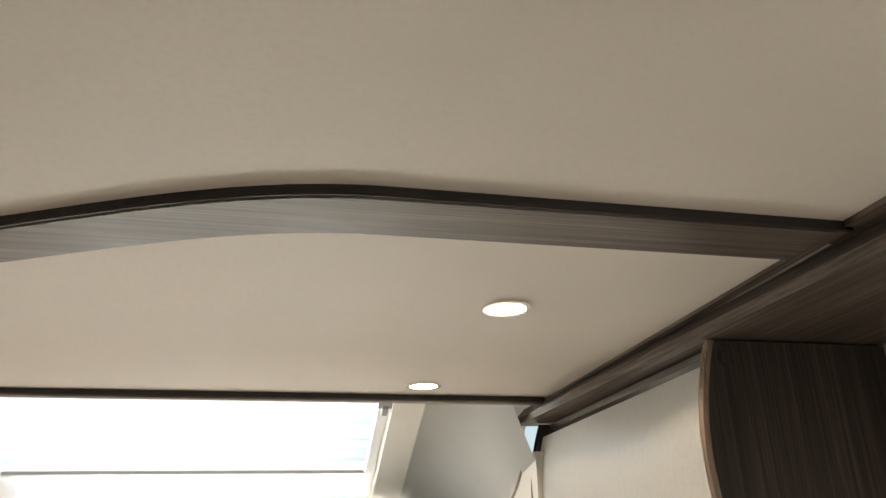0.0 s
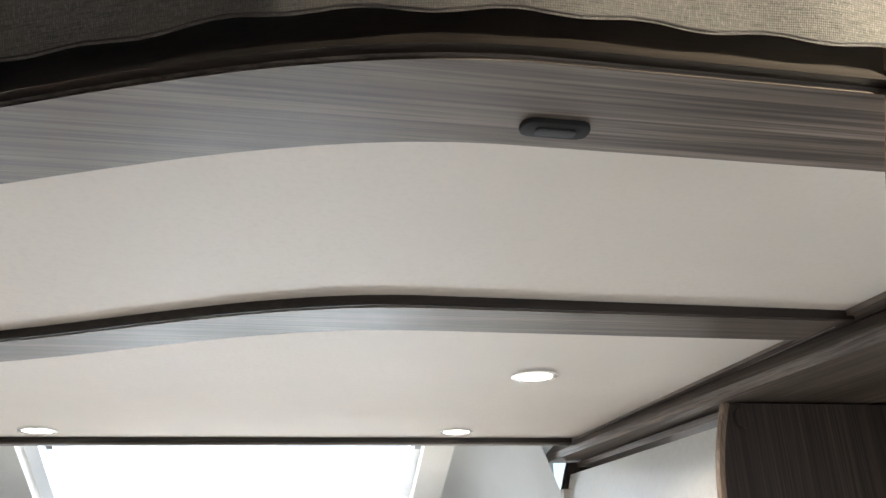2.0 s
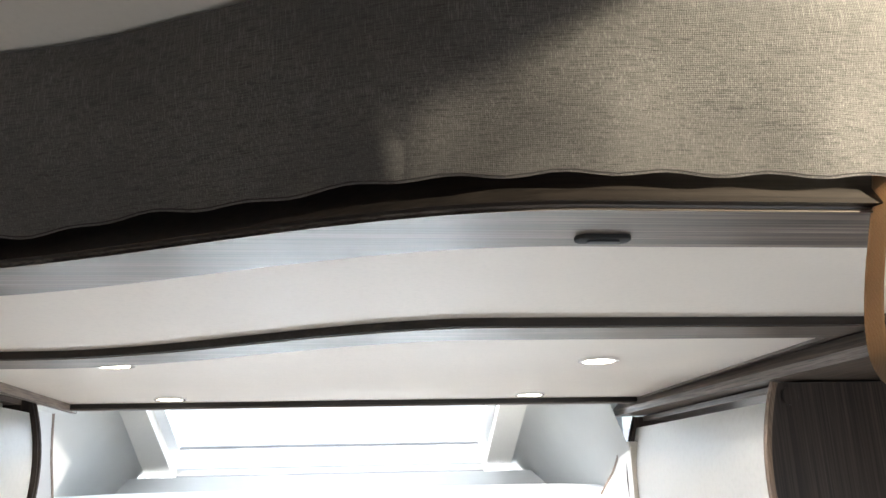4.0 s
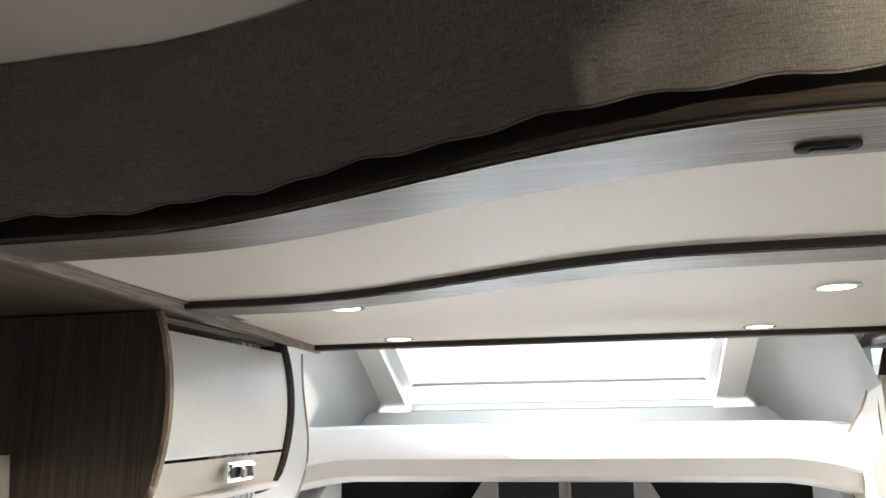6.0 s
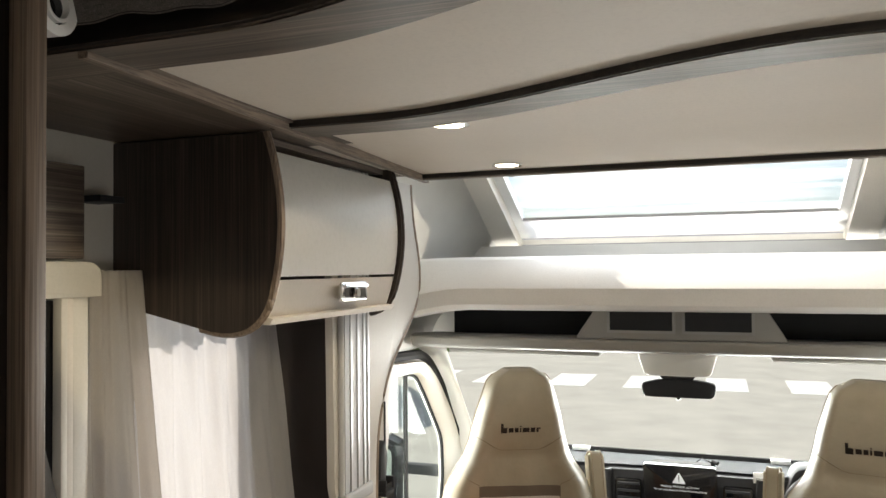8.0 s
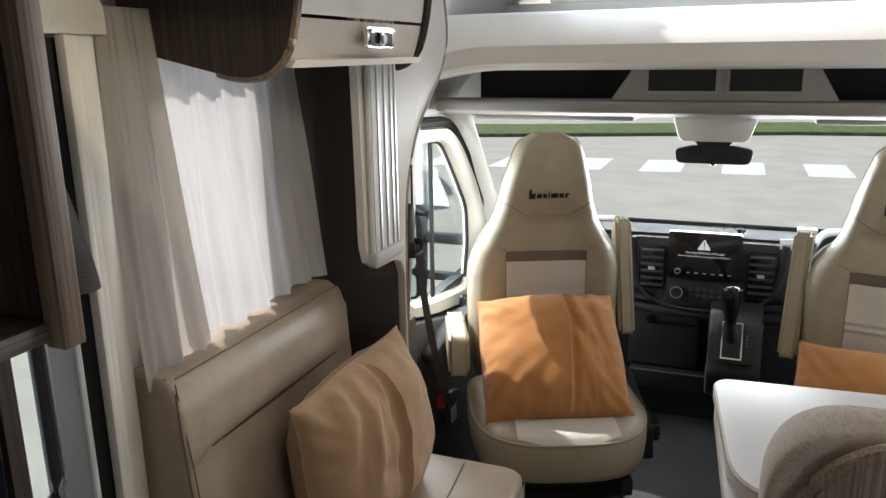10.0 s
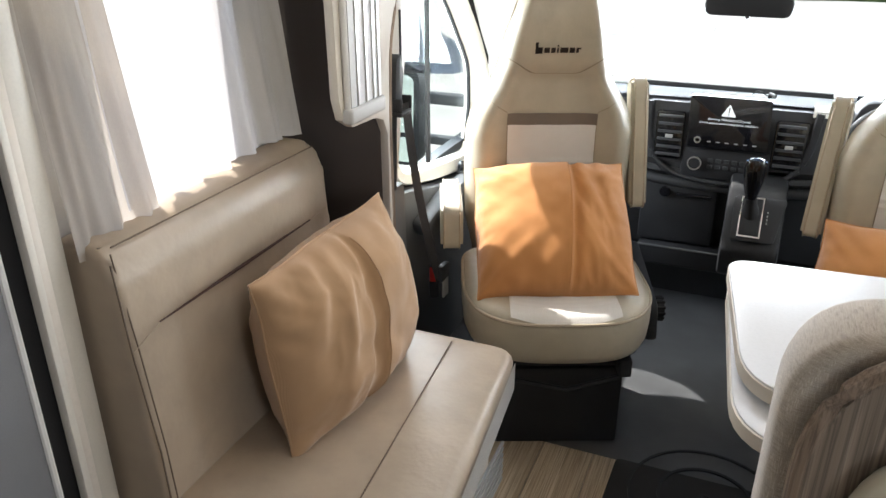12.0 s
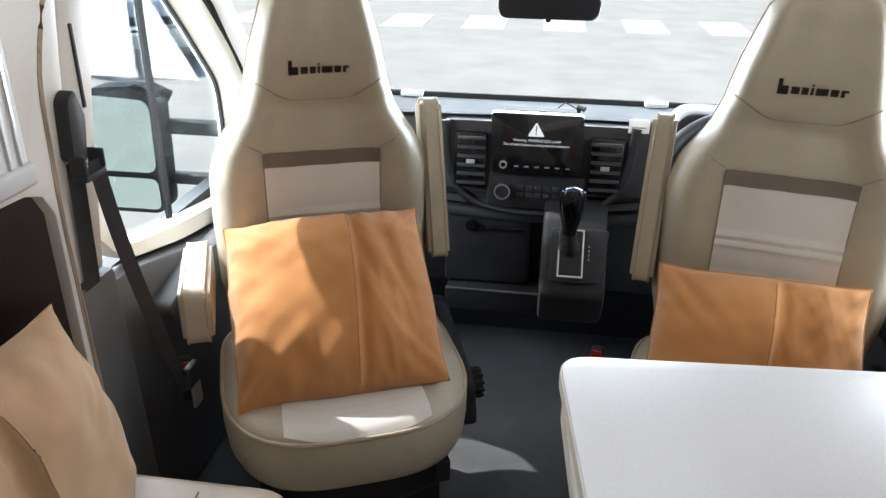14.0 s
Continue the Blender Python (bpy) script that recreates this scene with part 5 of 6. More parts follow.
def cab_seat(label, raised):
    seat = thing("cab_seat", label, "seat", (0, 0, 0), "swivelled cab seats")
    rings = []
    for i in range(41):
        z = 0.46 + (1.297 - 0.46) * i / 40
        w = ramp_at(WIDTHS, z)
        depth = ramp_at([(0.46, 0.15), (0.9, 0.13), (1.1, 0.10), (1.25, 0.075), (1.297, 0.03)], z)
        ring = []
        for k in range(33):
            x = w * (-1 + 2 * k / 32)
            y = seat_front(x, z)
            if z > 1.25:
                y += (z - 1.25) ** 2 * 14
            ring.append((x, y, z))
        for k in range(17):
            a = math.pi * k / 16
            ring.append((w * 0.985 * math.cos(a), seat_front(w, z) + 0.012 + depth * math.sin(a) ** 0.6, z))
        rings.append(ring)
    part("backrest", loft(rings), SEAT_LEATHER, seat, "", 70)
    patch = lambda x0, x1, z0, z1, lift, nx=14, nz=16: sheet(lambda u, v: (lerp(x0, x1, u), seat_front(lerp(x0, x1, u), lerp(z0, z1, v)) - lift, lerp(z0, z1, v)), nx, nz, 0.0)
    ins = part("back_insert", sheet(lambda u, v: (lerp(-0.128, 0.128, u), seat_front(lerp(-0.128, 0.128, u), lerp(0.55, 0.888, v)) - 0.003 - 0.006 * max(math.exp(-((lerp(0.55, 0.888, v) - q) / 0.007) ** 2) for q in (0.66, 0.682, 0.755, 0.777)), lerp(0.55, 0.888, v)), 16, 60), WHITE_FABRIC, seat, "pale ribbed cloth insert")
    part("band", patch(-0.130, 0.130, 0.888, 0.922, 0.0045), BROWN_BAND, seat, "brown leatherette band")
    for sx in (-1, 1):
        part("seam", tube([(sx * 0.129, seat_front(sx * 0.129, z) - 0.002, z) for z in [0.55 + 0.03 * i for i in range(13)]], 0.0013, 6), SEAT_STITCH, seat)
        part("seam", tube([(sx * lerp(0.130, 0.215, f), seat_front(sx * lerp(0.130, 0.215, f), lerp(0.925, 0.99, f) * 1.0) - 0.001, lerp(0.925, 0.985, f)) for f in [i / 6 for i in range(5)]], 0.0012, 6), SEAT_STITCH, seat)
    part("head_seam", tube([(x, seat_front(x, 1.038 + 0.045 * smooth((abs(x) - 0.055) / 0.085)) - 0.001, 1.038 + 0.045 * smooth((abs(x) - 0.055) / 0.085)) for x in [-0.14 + 0.014 * i for i in range(21)]], 0.0015, 6), SEAT_STITCH, seat, "curved headrest seam")
    edge = [(sx * ramp_at(WIDTHS, z) * 0.992, seat_front(ramp_at(WIDTHS, z), z) + 0.010, z) for sx, zz in ((-1, range(0, 40)), (1, range(39, -1, -1))) for z in [0.50 + 0.0199 * q for q in zz]]
    part("piping", tube(edge, 0.004, 6), PIPING, seat, "sewn edge piping")
    # lettering on the headrest drawn as plain bars
    for x0, x1, z0, z1 in ((-0.064, -0.056, 1.098, 1.130), (-0.056, -0.044, 1.098, 1.116), (-0.039, -0.024, 1.100, 1.115), (-0.020, -0.008, 1.100, 1.115), (-0.004, 0.001, 1.100, 1.115), (-0.004, 0.001, 1.118, 1.122), (0.005, 0.027, 1.100, 1.115), (0.031, 0.045, 1.100, 1.115), (0.049, 0.056, 1.100, 1.115), (0.056, 0.062, 1.110, 1.115)):
        part("printed_bar", sheet(lambda u, v: (lerp(x0, x1, u), seat_front(lerp(x0, x1, u), lerp(z0, z1, v)) - 0.0016, lerp(z0, z1, v)), 2, 2, 0.0008), LOGO_INK, seat, "dark bar of the printed mark")
    # seat cushion
    out = []
    for k in range(64):
        a = 2 * math.pi * k / 64
        e = 0.62 if math.sin(a) < 0 else 0.35
        cx_, sy = math.cos(a), math.sin(a)
        out.append((0.264 * math.copysign(abs(cx_) ** e, cx_), -0.2 + (0.255 if sy < 0 else 0.25) * math.copysign(abs(sy) ** (0.85 if sy < 0 else 0.35), sy)))
    c = Vector((0, -0.2))
    levels = ((0.86, 0.362), (0.95, 0.368), (0.985, 0.390), (1.0, 0.43), (1.0, 0.462), (0.985, 0.484), (0.955, 0.497), (0.90, 0.506), (0.8, 0.511), (0.6, 0.513), (0.3, 0.511))
    part("seat", loft([[(c.x + (x - c.x) * sc, c.y + (y - c.y) * sc, z) for x, y in out] for sc, z in levels]), SEAT_LEATHER, seat, "", 60)
    reach = sorted((math.atan2(y + 0.2, x), math.hypot(x, y + 0.2)) for x, y in out)
    def top(x, y):
        """The height of the cushion's upper side."""
        far = ramp_at(reach, math.atan2(y + 0.2, x))
        return ramp_at([(0.3, 0.511), (0.6, 0.513), (0.8, 0.511), (0.90, 0.506), (0.955, 0.497), (0.985, 0.484), (1.0, 0.462)], math.hypot(x, y + 0.2) / far)
    def insert(u, v):
        x = lerp(-0.143, 0.143, u) * (0.92 + 0.10 * v)
        y = lerp(0.02, -0.2 - 0.252 * (1 - 0.5 * abs(x / 0.264) ** 2.6), v)
        return (x, y, top(x, y) + 0.0025)
    part("seat_insert", sheet(insert, 16, 50), WHITE_FABRIC, seat, "white ribbed cloth insert")
    part("seat_piping", tube([(x * 0.985, -0.2 + (y + 0.2) * 0.985, 0.487) for x, y in out] + [(out[0][0] * 0.985, -0.2 + (out[0][1] + 0.2) * 0.985, 0.487)], 0.0045, 6), PIPING, seat, "sewn edge piping")
    # folded arm rests
    def arm(x0, x1, pts, name, lab):
        bm = prism(rounded(pts, 0.028, 5), "x", x0, x1)
        bmesh.ops.bevel(bm, geom=[e for e in bm.edges if e.calc_face_angle(0) > 1.2], offset=0.012, segments=3, affect="EDGES")
        a = part(name, bm, SEAT_LEATHER, seat, lab)
        for xe in (x0 + 0.010, x1 - 0.010):
            part("piping", tube([(xe, p[0], p[1]) for p in rounded([(q[0] * 1.0, q[1]) for q in pts], 0.028, 5)] + [(xe, *rounded(pts, 0.028, 5)[0])], 0.0025, 6), PIPING, a)
        return a
    up0, up1 = sorted((0.247 * raised, 0.300 * raised))
    arm(up0, up1, [(0.00, 0.63), (0.09, 0.63), (0.185, 0.985), (0.115, 1.005)], "armrest", "folded-up padded armrest")
    lo0, lo1 = sorted((-0.325 * raised, -0.262 * raised))
    arm(lo0, lo1, [(-0.20, 0.585), (0.10, 0.585), (0.10, 0.70), (-0.20, 0.715)], "armrest", "lowered padded armrest")
    # base: swivel plate, runners and box
    part("swivel_plate", box(-0.21, 0.21, -0.36, 0.02, 0.345, 0.378, 0.006), BLACK_PLASTIC, seat)
    part("seat_box", box(-0.20, 0.20, -0.30, 0.06, -0.002, 0.26, 0.01), BLACK_PLASTIC, seat, "black seat pedestal")
    part("runner", box(-0.20, -0.165, -0.38, 0.08, 0.28, 0.335, 0.006), BLACK_PLASTIC, seat)
    part("runner", box(0.165, 0.20, -0.38, 0.08, 0.28, 0.335, 0.006), BLACK_PLASTIC, seat)
    part("cross_tube", tube([(-0.19, -0.33, 0.30), (0.19, -0.33, 0.30)], 0.010, 8), BLACK_PLASTIC, seat)
    part("release_bar", tube([(-0.15, -0.36, 0.27), (0.02, -0.39, 0.25), (0.17, -0.36, 0.27)], 0.007, 8), BLACK_PLASTIC, seat)
    part("side_cover", prism(rounded([(-0.28, 0.33), (0.09, 0.33), (0.12, 0.47), (0.02, 0.52), (-0.25, 0.44)], 0.03), "x", 0.258, 0.292, 0.008), BLACK_PLASTIC, seat, "black recliner cover")
    kn = part("height_knob", disc((0.305, -0.20, 0.40), (1, 0, 0), 0.032, 0.028, 20, 0.004), BLACK_PLASTIC, seat, "round ribbed knob")
    part("knob_rib", join(*[box(0.292, 0.320, -0.2 + 0.033 * math.cos(a) - 0.003, -0.2 + 0.033 * math.cos(a) + 0.003, 0.4 + 0.033 * math.sin(a) - 0.003, 0.4 + 0.033 * math.sin(a) + 0.003) for a in [k * math.pi / 6 for k in range(12)]]), BLACK_RUBBER, kn)
    part("buckle", box(-0.360, -0.330, -0.06, -0.03, 0.36, 0.47, 0.008), BLACK_PLASTIC, seat, "belt buckle")
    part("buckle_button", box(-0.358, -0.332, -0.064, -0.058, 0.42, 0.468, 0.003), RED, seat, "red buckle button")
    return seat


seat_l = cab_seat("beige leatherette swivel cab seat with a pale insert", 1)
seat_r = cab_seat("beige leatherette swivel driver's seat with a pale insert", -1)
seat_r.matrix_basis = pose(0.437, 2.40, 0.0, 0, 0, -12)
seat_l.matrix_basis = pose(-0.553, 2.40, 0.0, 0, 0, 23)

pillow("scatter_cushion", 0.425, 0.405, 0.22, lying((-0.492, 2.222, 0.645), (0.35, 0.137, 0.015), (-0.12, 0.27, 0.255)), ORANGE_FABRIC, "orange twill cushion propped on the cab seat", 0.22, -1, 1.0, "scatter cushions", 0.05, 0.013)
pillow("scatter_cushion", 0.41, 0.40, 0.19, lying((0.385, 2.25, 0.548), (1, -0.20, 0.03), (0.10, 0.50, 1)), ORANGE_FABRIC, "orange twill cushion propped behind the table", 0.12, -1, 7.0, "scatter cushions", 0.05, 0.013)

# ---------------------------------------------------------------- table and dinette seat
table = thing("table", "white topped dinette table with a folded second leaf", "table", (0.4, 1.6, 0.0))
tilt = Matrix.Translation((-0.026, 1.85, 0)) @ Matrix.Rotation(radians(4), 4, "Z")
top_pts = rounded([(0.0, 0.0), (0.02, -0.50), (0.86, -0.50), (0.86, 0.0)], [0.05, 0.13, 0.05, 0.05], 8)
part("tabletop", moved(prism(top_pts, "z", 0.770, 0.800, 0.003), tilt), TABLE_WHITE, table, "white laminate top")
part("top_edge", moved(prism([(x * 1.0 - 0.001, y) for x, y in rounded([(-0.001, 0.001), (0.019, -0.503), (0.861, -0.503), (0.861, 0.001)], [0.05, 0.13, 0.05, 0.05], 8)], "z", 0.772, 0.796), tilt), TABLE_EDGE, table, "beige edge band")
part("second_leaf", moved(prism(rounded([(0.006, -0.03), (0.010, -0.57), (0.86, -0.57), (0.86, -0.03)], [0.05, 0.13, 0.05, 0.05], 8), "z", 0.728, 0.758, 0.003), tilt), TABLE_WHITE, table, "white lower leaf")
part("leaf_edge", moved(prism(rounded([(0.003, -0.028), (0.007, -0.573), (0.863, -0.573), (0.863, -0.028)], [0.05, 0.13, 0.05, 0.05], 8), "z", 0.731, 0.755), tilt), TABLE_EDGE, table)
part("slide", moved(box(0.2, 0.7, -0.35, -0.15, 0.70, 0.727), tilt), GREY_PLASTIC, table)
part("leg", moved(tube([(0.48, -0.25, 0.0), (0.48, -0.25, 0.70)], 0.035, 20), tilt), SILVER, table)
part("foot", moved(disc((0.48, -0.25, 0.012), (0, 0, 1), 0.16, 0.024, 32, 0.006), tilt), SILVER, table)

dinette = thing("dinette_seat", "dinette seat with greige cloth back and curved wood side", "bench", (0.5, 1.0, 0.0))


def back_profile(x0, x1, z1, r):
    return rounded([(x0, 0.45), (x0, z1), (x1, z1), (x1, 0.45)], [0.0, r, r, 0.0], 10)


part("back_cushion", prism(back_profile(0.055, 0.66, 1.052, 0.13), "y", 1.112, 1.235, 0.022, 3), GREIGE_FABRIC, dinette, "greige slubbed cloth back")
part("wood_shell", prism(back_profile(0.092, 0.63, 1.055, 0.19), "y", 1.085, 1.111, 0.004), OAK_GREY, dinette, "curved grey wood shell")
part("wood_shell_edge", tube([(x, 1.098, z) for x, z in back_profile(0.090, 0.632, 1.057, 0.19)], 0.013, 8), WOOD_EDGE, dinette)
part("rear_pad", prism(back_profile(0.132, 0.59, 0.97, 0.16), "y", 1.050, 1.084, 0.014, 3), SEAT_LEATHER, dinette, "cream padded rear panel")
part("seat", slab([(0.11, 1.24), (0.62, 1.24), (0.62, 1.62), (0.11, 1.62)], 0.36, 0.46, 0.02, 0.005), BENCH_LEATHER, dinette)
part("base", box(0.13, 0.60, 1.06, 1.56, 0.0, 0.358), CREAM_PANEL, dinette)

mat = thing("door_mat", "black moulded rubber floor mat with raised rings", "mat", (0.0, 2.0, 0.0))
part("sheet", prism(rounded([(-0.245, 1.70), (0.30, 1.70), (0.30, 2.115), (-0.235, 2.115)], 0.02), "z", 0.001, 0.012, 0.003), BLACK_RUBBER, mat)
part("raised_ring", ring_mesh((0.02, 2.03, 0.013), (0, 0, 1), 0.012, 0.022, 0.006), BLACK_PLASTIC, mat)
part("raised_ring", ring_mesh((0.02, 2.03, 0.012), (0, 0, 1), 0.120, 0.128, 0.006, 40), BLACK_PLASTIC, mat)
part("raised_ring", ring_mesh((0.02, 2.03, 0.012), (0, 0, 1), 0.20, 0.206, 0.006, 40), BLACK_PLASTIC, mat)

# ---------------------------------------------------------------- dashboard
dash = thing("dashboard", "black moulded dashboard with centre screen", "dashboard", (-0.08, 3.0, 0.2))


def dash_ring(x):
    d = abs(x + 0.08)
    b = 0.10 * (d / 0.85) ** 3
    return [(x, y - b * (y < 3.2), z) for y, z in [(3.28, 0.30), (3.02, 0.32), (2.96, 0.46), (2.93, 0.56), (2.925, 0.63), (2.90, 0.68), (2.905, 0.80), (2.92, 0.875), (2.96, 0.885), (3.10, 0.83), (3.28, 0.77)]]


part("main_moulding", loft([dash_ring(-0.80 + 1.46 * i / 30) for i in range(31)]), DASH_PLASTIC, dash, "", 25)
part("top_pad", sheet(lambda u, v: (lerp(-0.80, 0.66, u), lerp(2.925, 3.26, v) - 0.09 * abs(2 * u - 1) ** 3 * (1 - v), lerp(0.893, 0.850, v) - 0.004 * math.cos(v * 3.1)), 30, 8, 0.008), plain("grey_dash_top", (0.085, 0.092, 0.10), 0.75, 0.08, 6, 500, 0.3, gloss=0.25), dash, "pale grey dash top pad")
screen = part("screen", prism(rounded([(-0.212, 0.745), (0.038, 0.745), (0.030, 0.914), (-0.218, 0.914)], 0.010, 4), "y", 2.855, 2.880, 0.001), BLACK_GLOSS, dash, "black glossy display")
part("screen_visor", prism(rounded([(-0.200, 0.885), (0.018, 0.885), (0.01, 0.910), (-0.19, 0.910)], 0.004), "y", 2.906, 2.95), BELT, screen, "dark cloth-like hood")
tri = [(-0.118, 0.853), (-0.072, 0.853), (-0.095, 0.893)]
part("warning_triangle", prism(rounded(tri, 0.005, 3), "y", 2.8535, 2.8545), SCREEN_LIT, screen, "pale warning triangle")
part("exclamation_mark", join(box(-0.0965, -0.0935, 2.8525, 2.8535, 0.866, 0.882), box(-0.0965, -0.0935, 2.8525, 2.8535, 0.858, 0.862)), BLACK_GLOSS, screen)


def words(text, x, y, z, size, material, parent, name="screen_text"):
    cu = bpy.data.curves.new(name, "FONT")
    cu.body, cu.size, cu.align_x = text, size, "CENTER"
    tmp = new("tmp_text", cu)
    me = bpy.data.meshes.new_from_object(tmp)
    bpy.data.objects.remove(tmp)
    bm = bmesh.new()
    bm.from_mesh(me)
    bpy.data.meshes.remove(me)
    return part(name, moved(bm, Matrix.Translation((x, y, z)) @ Matrix.Rotation(radians(90), 4, "X")), material, parent)


words("Warning: FRAGILE LCD panel", -0.092, 2.8535, 0.838, 0.0105, SCREEN_LIT, screen)
words("Do not apply pressure during device installation", -0.092, 2.8535, 0.826, 0.0092, SCREEN_LIT, screen)
part("screen_knob", join(ring_mesh((-0.180, 2.851, 0.770), (0, 1, 0), 0.0075, 0.0105, 0.010)), SILVER, screen, "small ring knob")
for k in range(6):
    part("screen_button", box(-0.150 + 0.028 * k, -0.138 + 0.028 * k, 2.8525, 2.855, 0.765, 0.768), GREY_PLASTIC, screen)
bezel = rounded([(-0.345, 0.880), (-0.338, 0.715), (-0.270, 0.640), (-0.092, 0.612), (0.090, 0.640), (0.160, 0.715), (0.172, 0.880)], [0, 0.09, 0.07, 0.12, 0.07, 0.09, 0], 8)
part("centre_bezel", tube([(x, 2.880, z) for x, z in bezel], 0.013, 8, 0.7), BLACK_PLASTIC, dash, "curved bezel round the centre stack")
part("bezel_backing", prism(bezel, "y", 2.888, 2.93), DASH_PLASTIC, dash)
part("lower_roll", tube([(lerp(-0.60, 0.42, i / 24), 2.905 + 0.10 * (2 * i / 24 - 1) ** 4, 0.600 + 0.035 * (2 * i / 24 - 1) ** 2) for i in range(25)], 0.020, 10), DASH_PLASTIC, dash, "soft roll under the centre stack")
part("dash_swoosh", loft([[(x, 2.885 + 0.5 * max(0, abs(x + 0.088) - 0.15) ** 2 + dy, 0.628 + 0.10 * max(0, abs(x + 0.088) - 0.12) ** 1.3 + dz) for dy, dz in ((0, 0), (-0.012, 0.012), (0, 0.026), (0.03, 0.02), (0.03, 0))] for x in [-0.55 + 0.0308 * i for i in range(31)]]), BLACK_PLASTIC, dash, "curved dash moulding", 60)
panel = part("control_panel", prism(rounded([(-0.225, 0.635), (0.055, 0.635), (0.048, 0.738), (-0.218, 0.738)], 0.015, 4), "y", 2.872, 2.915, 0.005), BLACK_PLASTIC, dash, "climate control panel")
for kx in (-0.180, 0.008):
    k0 = part("dial", disc((kx, 2.866, 0.688), (0, 1, 0), 0.020, 0.024, 24, 0.003), BLACK_PLASTIC, panel)
    part("dial_ring", ring_mesh((kx, 2.856, 0.688), (0, 1, 0), 0.0190, 0.0228, 0.006), SILVER, k0, "chrome dial ring")
for k in range(10):
    part("button", box(-0.140 + 0.025 * (k % 5), -0.122 + 0.025 * (k % 5), 2.869, 2.873, 0.692 - 0.022 * (k // 5), 0.706 - 0.022 * (k // 5), 0.002, 1), DASH_PLASTIC, panel)


def dash_vent(x0, x1, z0, z1, slant):
    v = part("air_vent", prism(rounded([(x0, z0), (x1, z0), (x1 + slant, z1), (x0 + slant * 0.4, z1)], 0.012), "y", 2.872, 2.912, 0.004), BLACK_GLOSS, dash, "slatted air vent")
    for k in range(6):
        z = lerp(z0 + 0.016, z1 - 0.014, k / 5)
        part("slat", box(x0 + 0.008, x1 - 0.006, 2.862, 2.874, z - 0.004, z + 0.004, 0.0015, 1), DASH_PLASTIC, v)
    part("tab", box((x0 + x1) / 2 - 0.012, (x0 + x1) / 2 + 0.012, 2.858, 2.866, (z0 + z1) / 2 - 0.006, (z0 + z1) / 2 + 0.006, 0.002), GREY_PLASTIC, v)
    part("surround", tube([(x0 - 0.004, 2.870, z1), (x0 - 0.004, 2.868, z0), (x1, 2.868, z0 - 0.006)], 0.002, 6), BLACK_PLASTIC, v)


dash_vent(-0.318, -0.226, 0.690, 0.850, -0.002)
dash_vent(0.050, 0.145, 0.690, 0.850, 0.004)
for ox in (-0.275, 0.10):
    part("top_outlet", prism(rounded([(ox - 0.03, 0.862), (ox + 0.03, 0.862), (ox + 0.026, 0.873), (ox - 0.026, 0.873)], 0.004), "y", 2.898, 2.918), BLACK_GLOSS, dash, "small oval outlet")
part("white_card", box(0.150, 0.205, 2.885, 2.888, 0.868, 0.905), WHITE_PLASTIC, dash, "small white card")
part("card_mark", box(0.158, 0.196, 2.8835, 2.8846, 0.882, 0.885), GREY_PLASTIC, dash)
part("socket", disc((-0.265, 2.895, 0.565), (0, 1, 0), 0.018, 0.02, 20, 0.003), BLACK_GLOSS, dash, "round power socket")
part("tray_slot", box(-0.225, -0.11, 2.888, 2.91, 0.556, 0.566, 0.002), BLACK_GLOSS, dash)
part("knee_panel", prism(rounded([(2.905, 0.37), (3.0, 0.36), (3.0, 0.64), (2.895, 0.63)], 0.02), "x", -0.345, -0.09, 0.012), BLACK_PLASTIC, dash, "black lower dash panel")
part("storage_bin", prism(rounded([(2.86, 0.30), (3.0, 0.29), (3.0, 0.36), (2.85, 0.375)], 0.01), "x", -0.335, -0.02, 0.008), BLACK_PLASTIC, dash, "open lower storage bin")
part("bin_rim", tube([(-0.335, 2.853, 0.374), (-0.02, 2.853, 0.374)], 0.004, 6), DOOR_CARD, dash)
part("shell_light", tube([(0.012, 3.02, 0.865), (0.02, 3.0, 0.905), (0.035, 2.99, 0.90)], 0.008, 8), BLACK_PLASTIC, dash, "small sensor on the dash top")
part("cable", tube([(-0.06, 3.02, 0.875), (-0.02, 3.0, 0.915), (0.02, 3.0, 0.895)], 0.002, 6), BLACK_PLASTIC, dash)
part("screen_base_strip", box(-0.84, 0.68, 3.236, 3.248, 0.785, 0.874, 0.004), BLACK_RUBBER, dash, "black strip under the windscreen")
for cx in (-0.50, 0.26):
    part("screen_clip", box(cx - 0.035, cx + 0.035, 3.20, 3.23, 0.862, 0.878, 0.004), WHITE_PLASTIC, dash, "white clip at the screen base")

console = thing("gear_console", "black gear console with chrome framed selector", "gear console", (0.02, 2.8, 0.2))
part("body", prism(rounded([(2.672, 0.465), (2.73, 0.355), (2.96, 0.34), (2.96, 0.68), (2.80, 0.655)], 0.025), "x", -0.058, 0.118, 0.024), BLACK_PLASTIC, console)
plate = part("plate", moved(prism(rounded([(-0.062, -0.085), (0.066, -0.085), (0.092, 0.065), (-0.066, 0.065)], 0.015), "z", 0.0, 0.006, 0.002), Matrix.Translation((0.030, 2.735, 0.573)) @ Matrix.Rotation(radians(52), 4, "X")), BLACK_PLASTIC, console, "grey selector plate")
fm = Matrix.Translation((0.020, 2.731, 0.577)) @ Matrix.Rotation(radians(52), 4, "X")
part("chrome_frame", moved(join(box(-0.034, 0.034, -0.074, -0.069, 0, 0.006), box(-0.034, 0.034, 0.055, 0.060, 0, 0.006), box(-0.034, -0.030, -0.069, 0.055, 0, 0.006), box(0.030, 0.034, -0.069, 0.055, 0, 0.006)), fm), CHROME, plate)
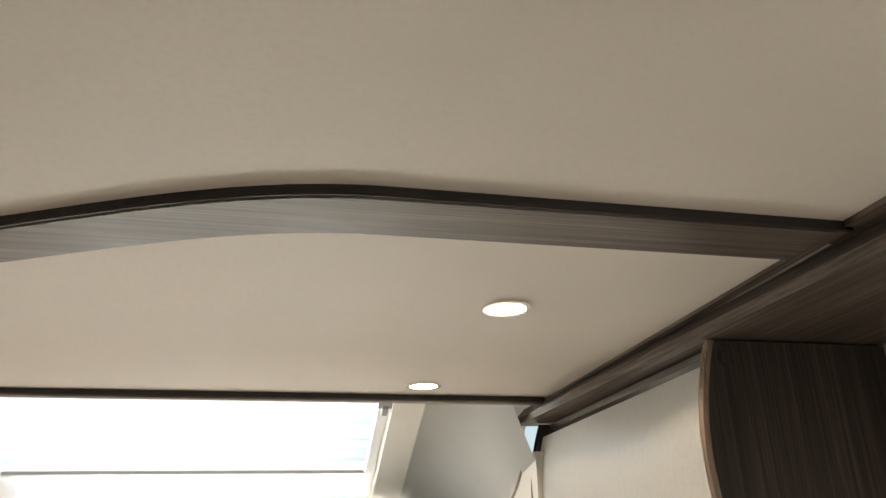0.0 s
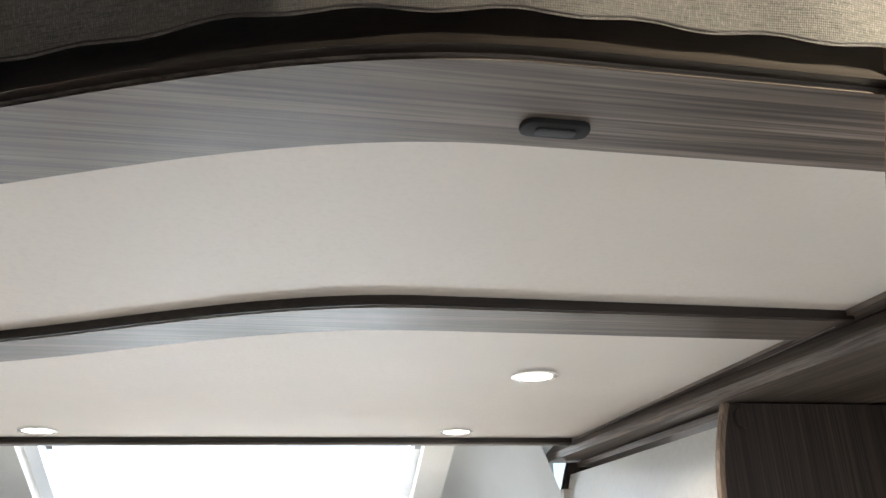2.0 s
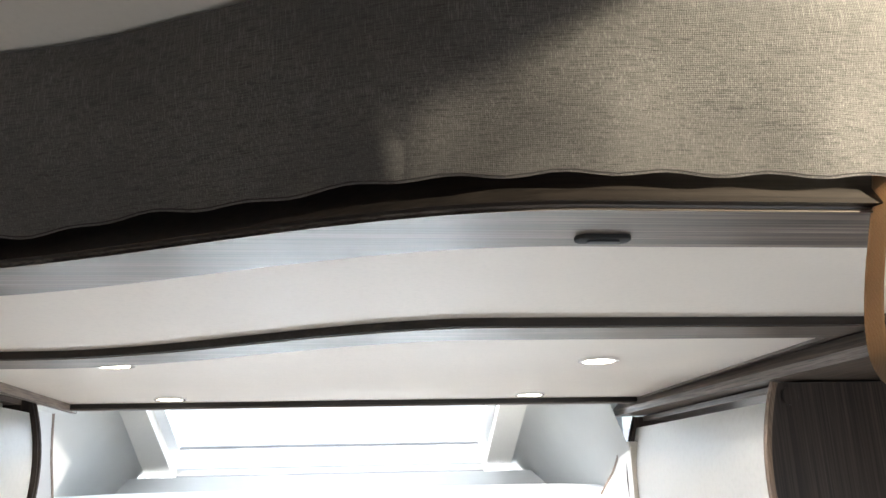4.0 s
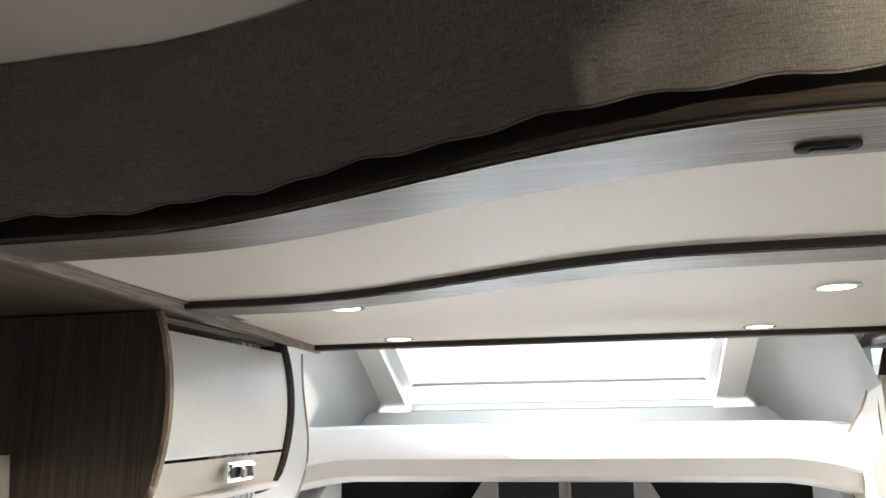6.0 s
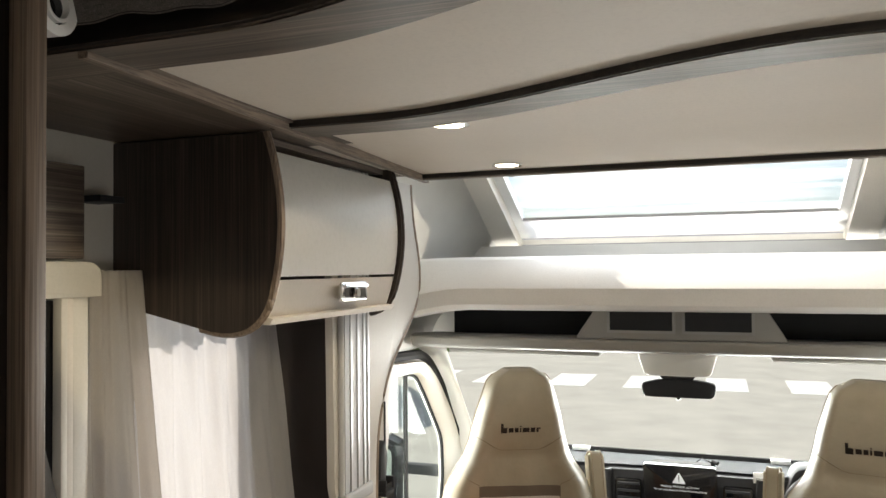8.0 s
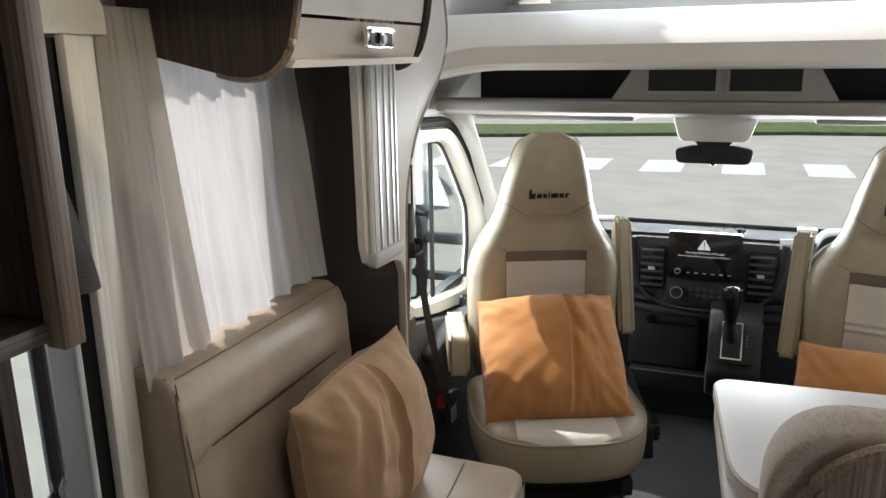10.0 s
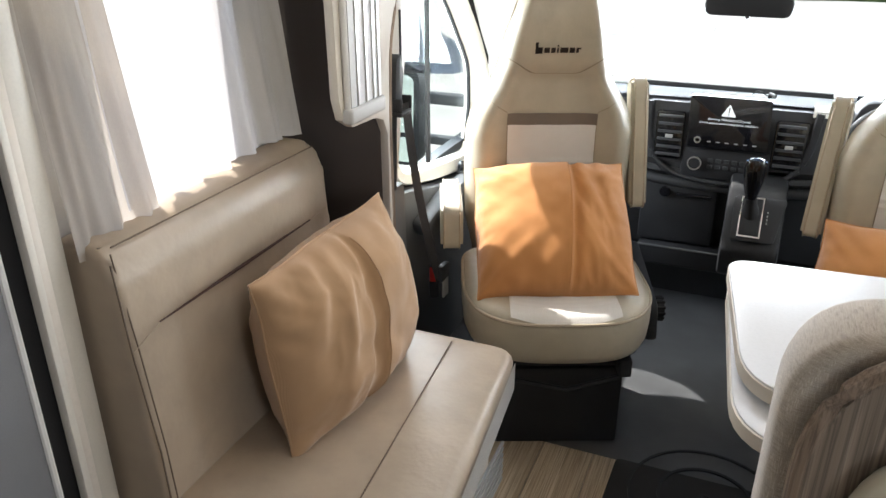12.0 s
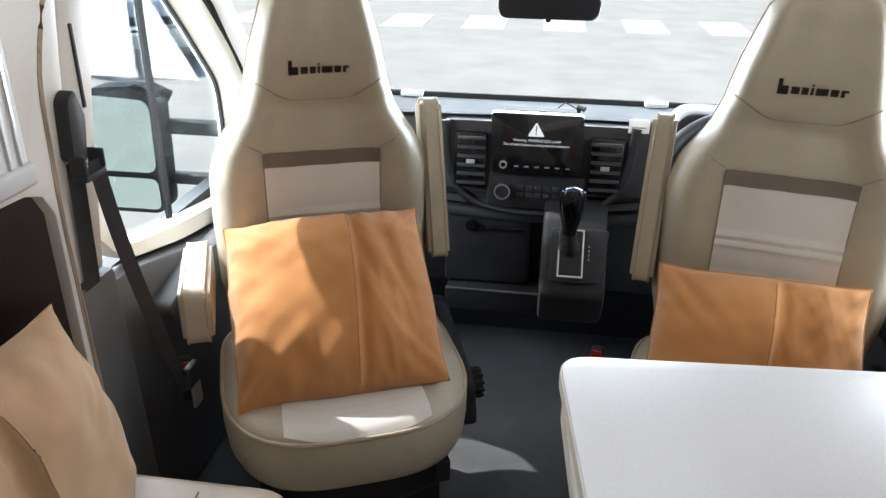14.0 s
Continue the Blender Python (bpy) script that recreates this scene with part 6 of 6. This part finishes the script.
part("gaiter", moved(prism(rounded([(-0.029, -0.068), (0.029, -0.068), (0.029, 0.054), (-0.029, 0.054)], 0.01), "z", 0.0, 0.012, 0.004), fm), BLACK_RUBBER, plate)
part("gate_marks", moved(join(*[box(0.046, 0.0495, 0.012 - 0.012 * k, 0.017 - 0.012 * k, 0.002, 0.0035) for k in range(4)]), fm), GREY_PLASTIC, plate, "small pale gate marks")
part("lever_stem", tube([(0.018, 2.738, 0.575), (0.014, 2.705, 0.62), (0.010, 2.672, 0.68)], [0.030, 0.020, 0.015], 12), BLACK_RUBBER, console)
part("lever_knob", loft([[(0.009 + r * math.cos(a), 2.655 - 0.25 * (z - 0.69) + r * 0.9 * math.sin(a), z) for a in [k * math.pi / 8 for k in range(16)]] for r, z in ((0.016, 0.655), (0.021, 0.68), (0.027, 0.715), (0.031, 0.75), (0.030, 0.775), (0.022, 0.79), (0.008, 0.795))]), BLACK_GLOSS, console, "glossy black lever knob")
for sx in (-1, 1):
    part("knob_band", tube([(0.009 + sx * r, 2.650 - 0.25 * (z - 0.69), z) for r, z in ((0.014, 0.672), (0.022, 0.70), (0.028, 0.735), (0.031, 0.762), (0.026, 0.785))], 0.0035, 6), CHROME, console, "chrome side band of the lever knob")
part("lever_trim", loft([[(0.009 + r * math.cos(a) * 0.55, 2.645 - 0.25 * (z - 0.69) - r * 0.55, z) for a in (0, 1.57, 3.14, 4.71)] for r, z in ((0.014, 0.70), (0.020, 0.73), (0.024, 0.76))]), SILVER, console, "silver lever trim")

wheel = thing("steering_wheel", "dark steering wheel behind the driver's seat", "steering wheel", (0.42, 2.80, 0.78))
wm = Matrix.Translation((0.42, 2.78, 0.76)) @ Matrix.Rotation(radians(62), 4, "X")
part("rim", moved(tube([(0.19 * math.cos(a), 0.19 * math.sin(a), 0) for a in [k * math.pi / 20 for k in range(41)]], 0.016, 10), wm), BLACK_PLASTIC, wheel)
part("hub", moved(box(-0.08, 0.08, -0.06, 0.05, -0.02, 0.02, 0.015), wm), BLACK_PLASTIC, wheel)
for a in (0, math.pi, 1.5 * math.pi):
    part("spoke", moved(tube([(0.05 * math.cos(a), 0.05 * math.sin(a), 0), (0.18 * math.cos(a), 0.18 * math.sin(a), 0)], 0.014, 8), wm), BLACK_PLASTIC, wheel)
part("column", tube([(0.42, 2.79, 0.755), (0.42, 2.95, 0.68)], 0.04, 12), BLACK_PLASTIC, wheel)
part("binnacle", prism(rounded([(0.24, 0.80), (0.62, 0.80), (0.58, 0.93), (0.28, 0.93)], 0.04), "y", 2.88, 3.0, 0.01), BLACK_PLASTIC, wheel, "instrument cowl")

rear_mirror = thing("rear_view_mirror", "black rear-view mirror hanging under a grey cover", "mirror", (-0.08, 2.72, 1.2))
part("cover", prism(rounded([(-0.215, 1.337), (0.045, 1.337), (0.02, 1.255), (-0.19, 1.255)], 0.02), "y", 2.66, 2.74, 0.012), CAB_LINING, rear_mirror, "pale sensor cover")
part("neck", prism(rounded([(-0.145, 1.256), (-0.025, 1.256), (-0.055, 1.225), (-0.115, 1.225)], 0.008), "y", 2.68, 2.72, 0.004), BLACK_PLASTIC, rear_mirror)
part("housing", prism(rounded([(-0.197, 1.183), (0.030, 1.183), (0.037, 1.232), (-0.02, 1.243), (-0.145, 1.243), (-0.203, 1.228)], [0.02, 0.02, 0.015, 0.02, 0.02, 0.015]), "y", 2.672, 2.70, 0.007), BLACK_PLASTIC, rear_mirror)
part("button", box(-0.090, -0.075, 2.676, 2.69, 1.176, 1.186, 0.003), BLACK_GLOSS, rear_mirror)
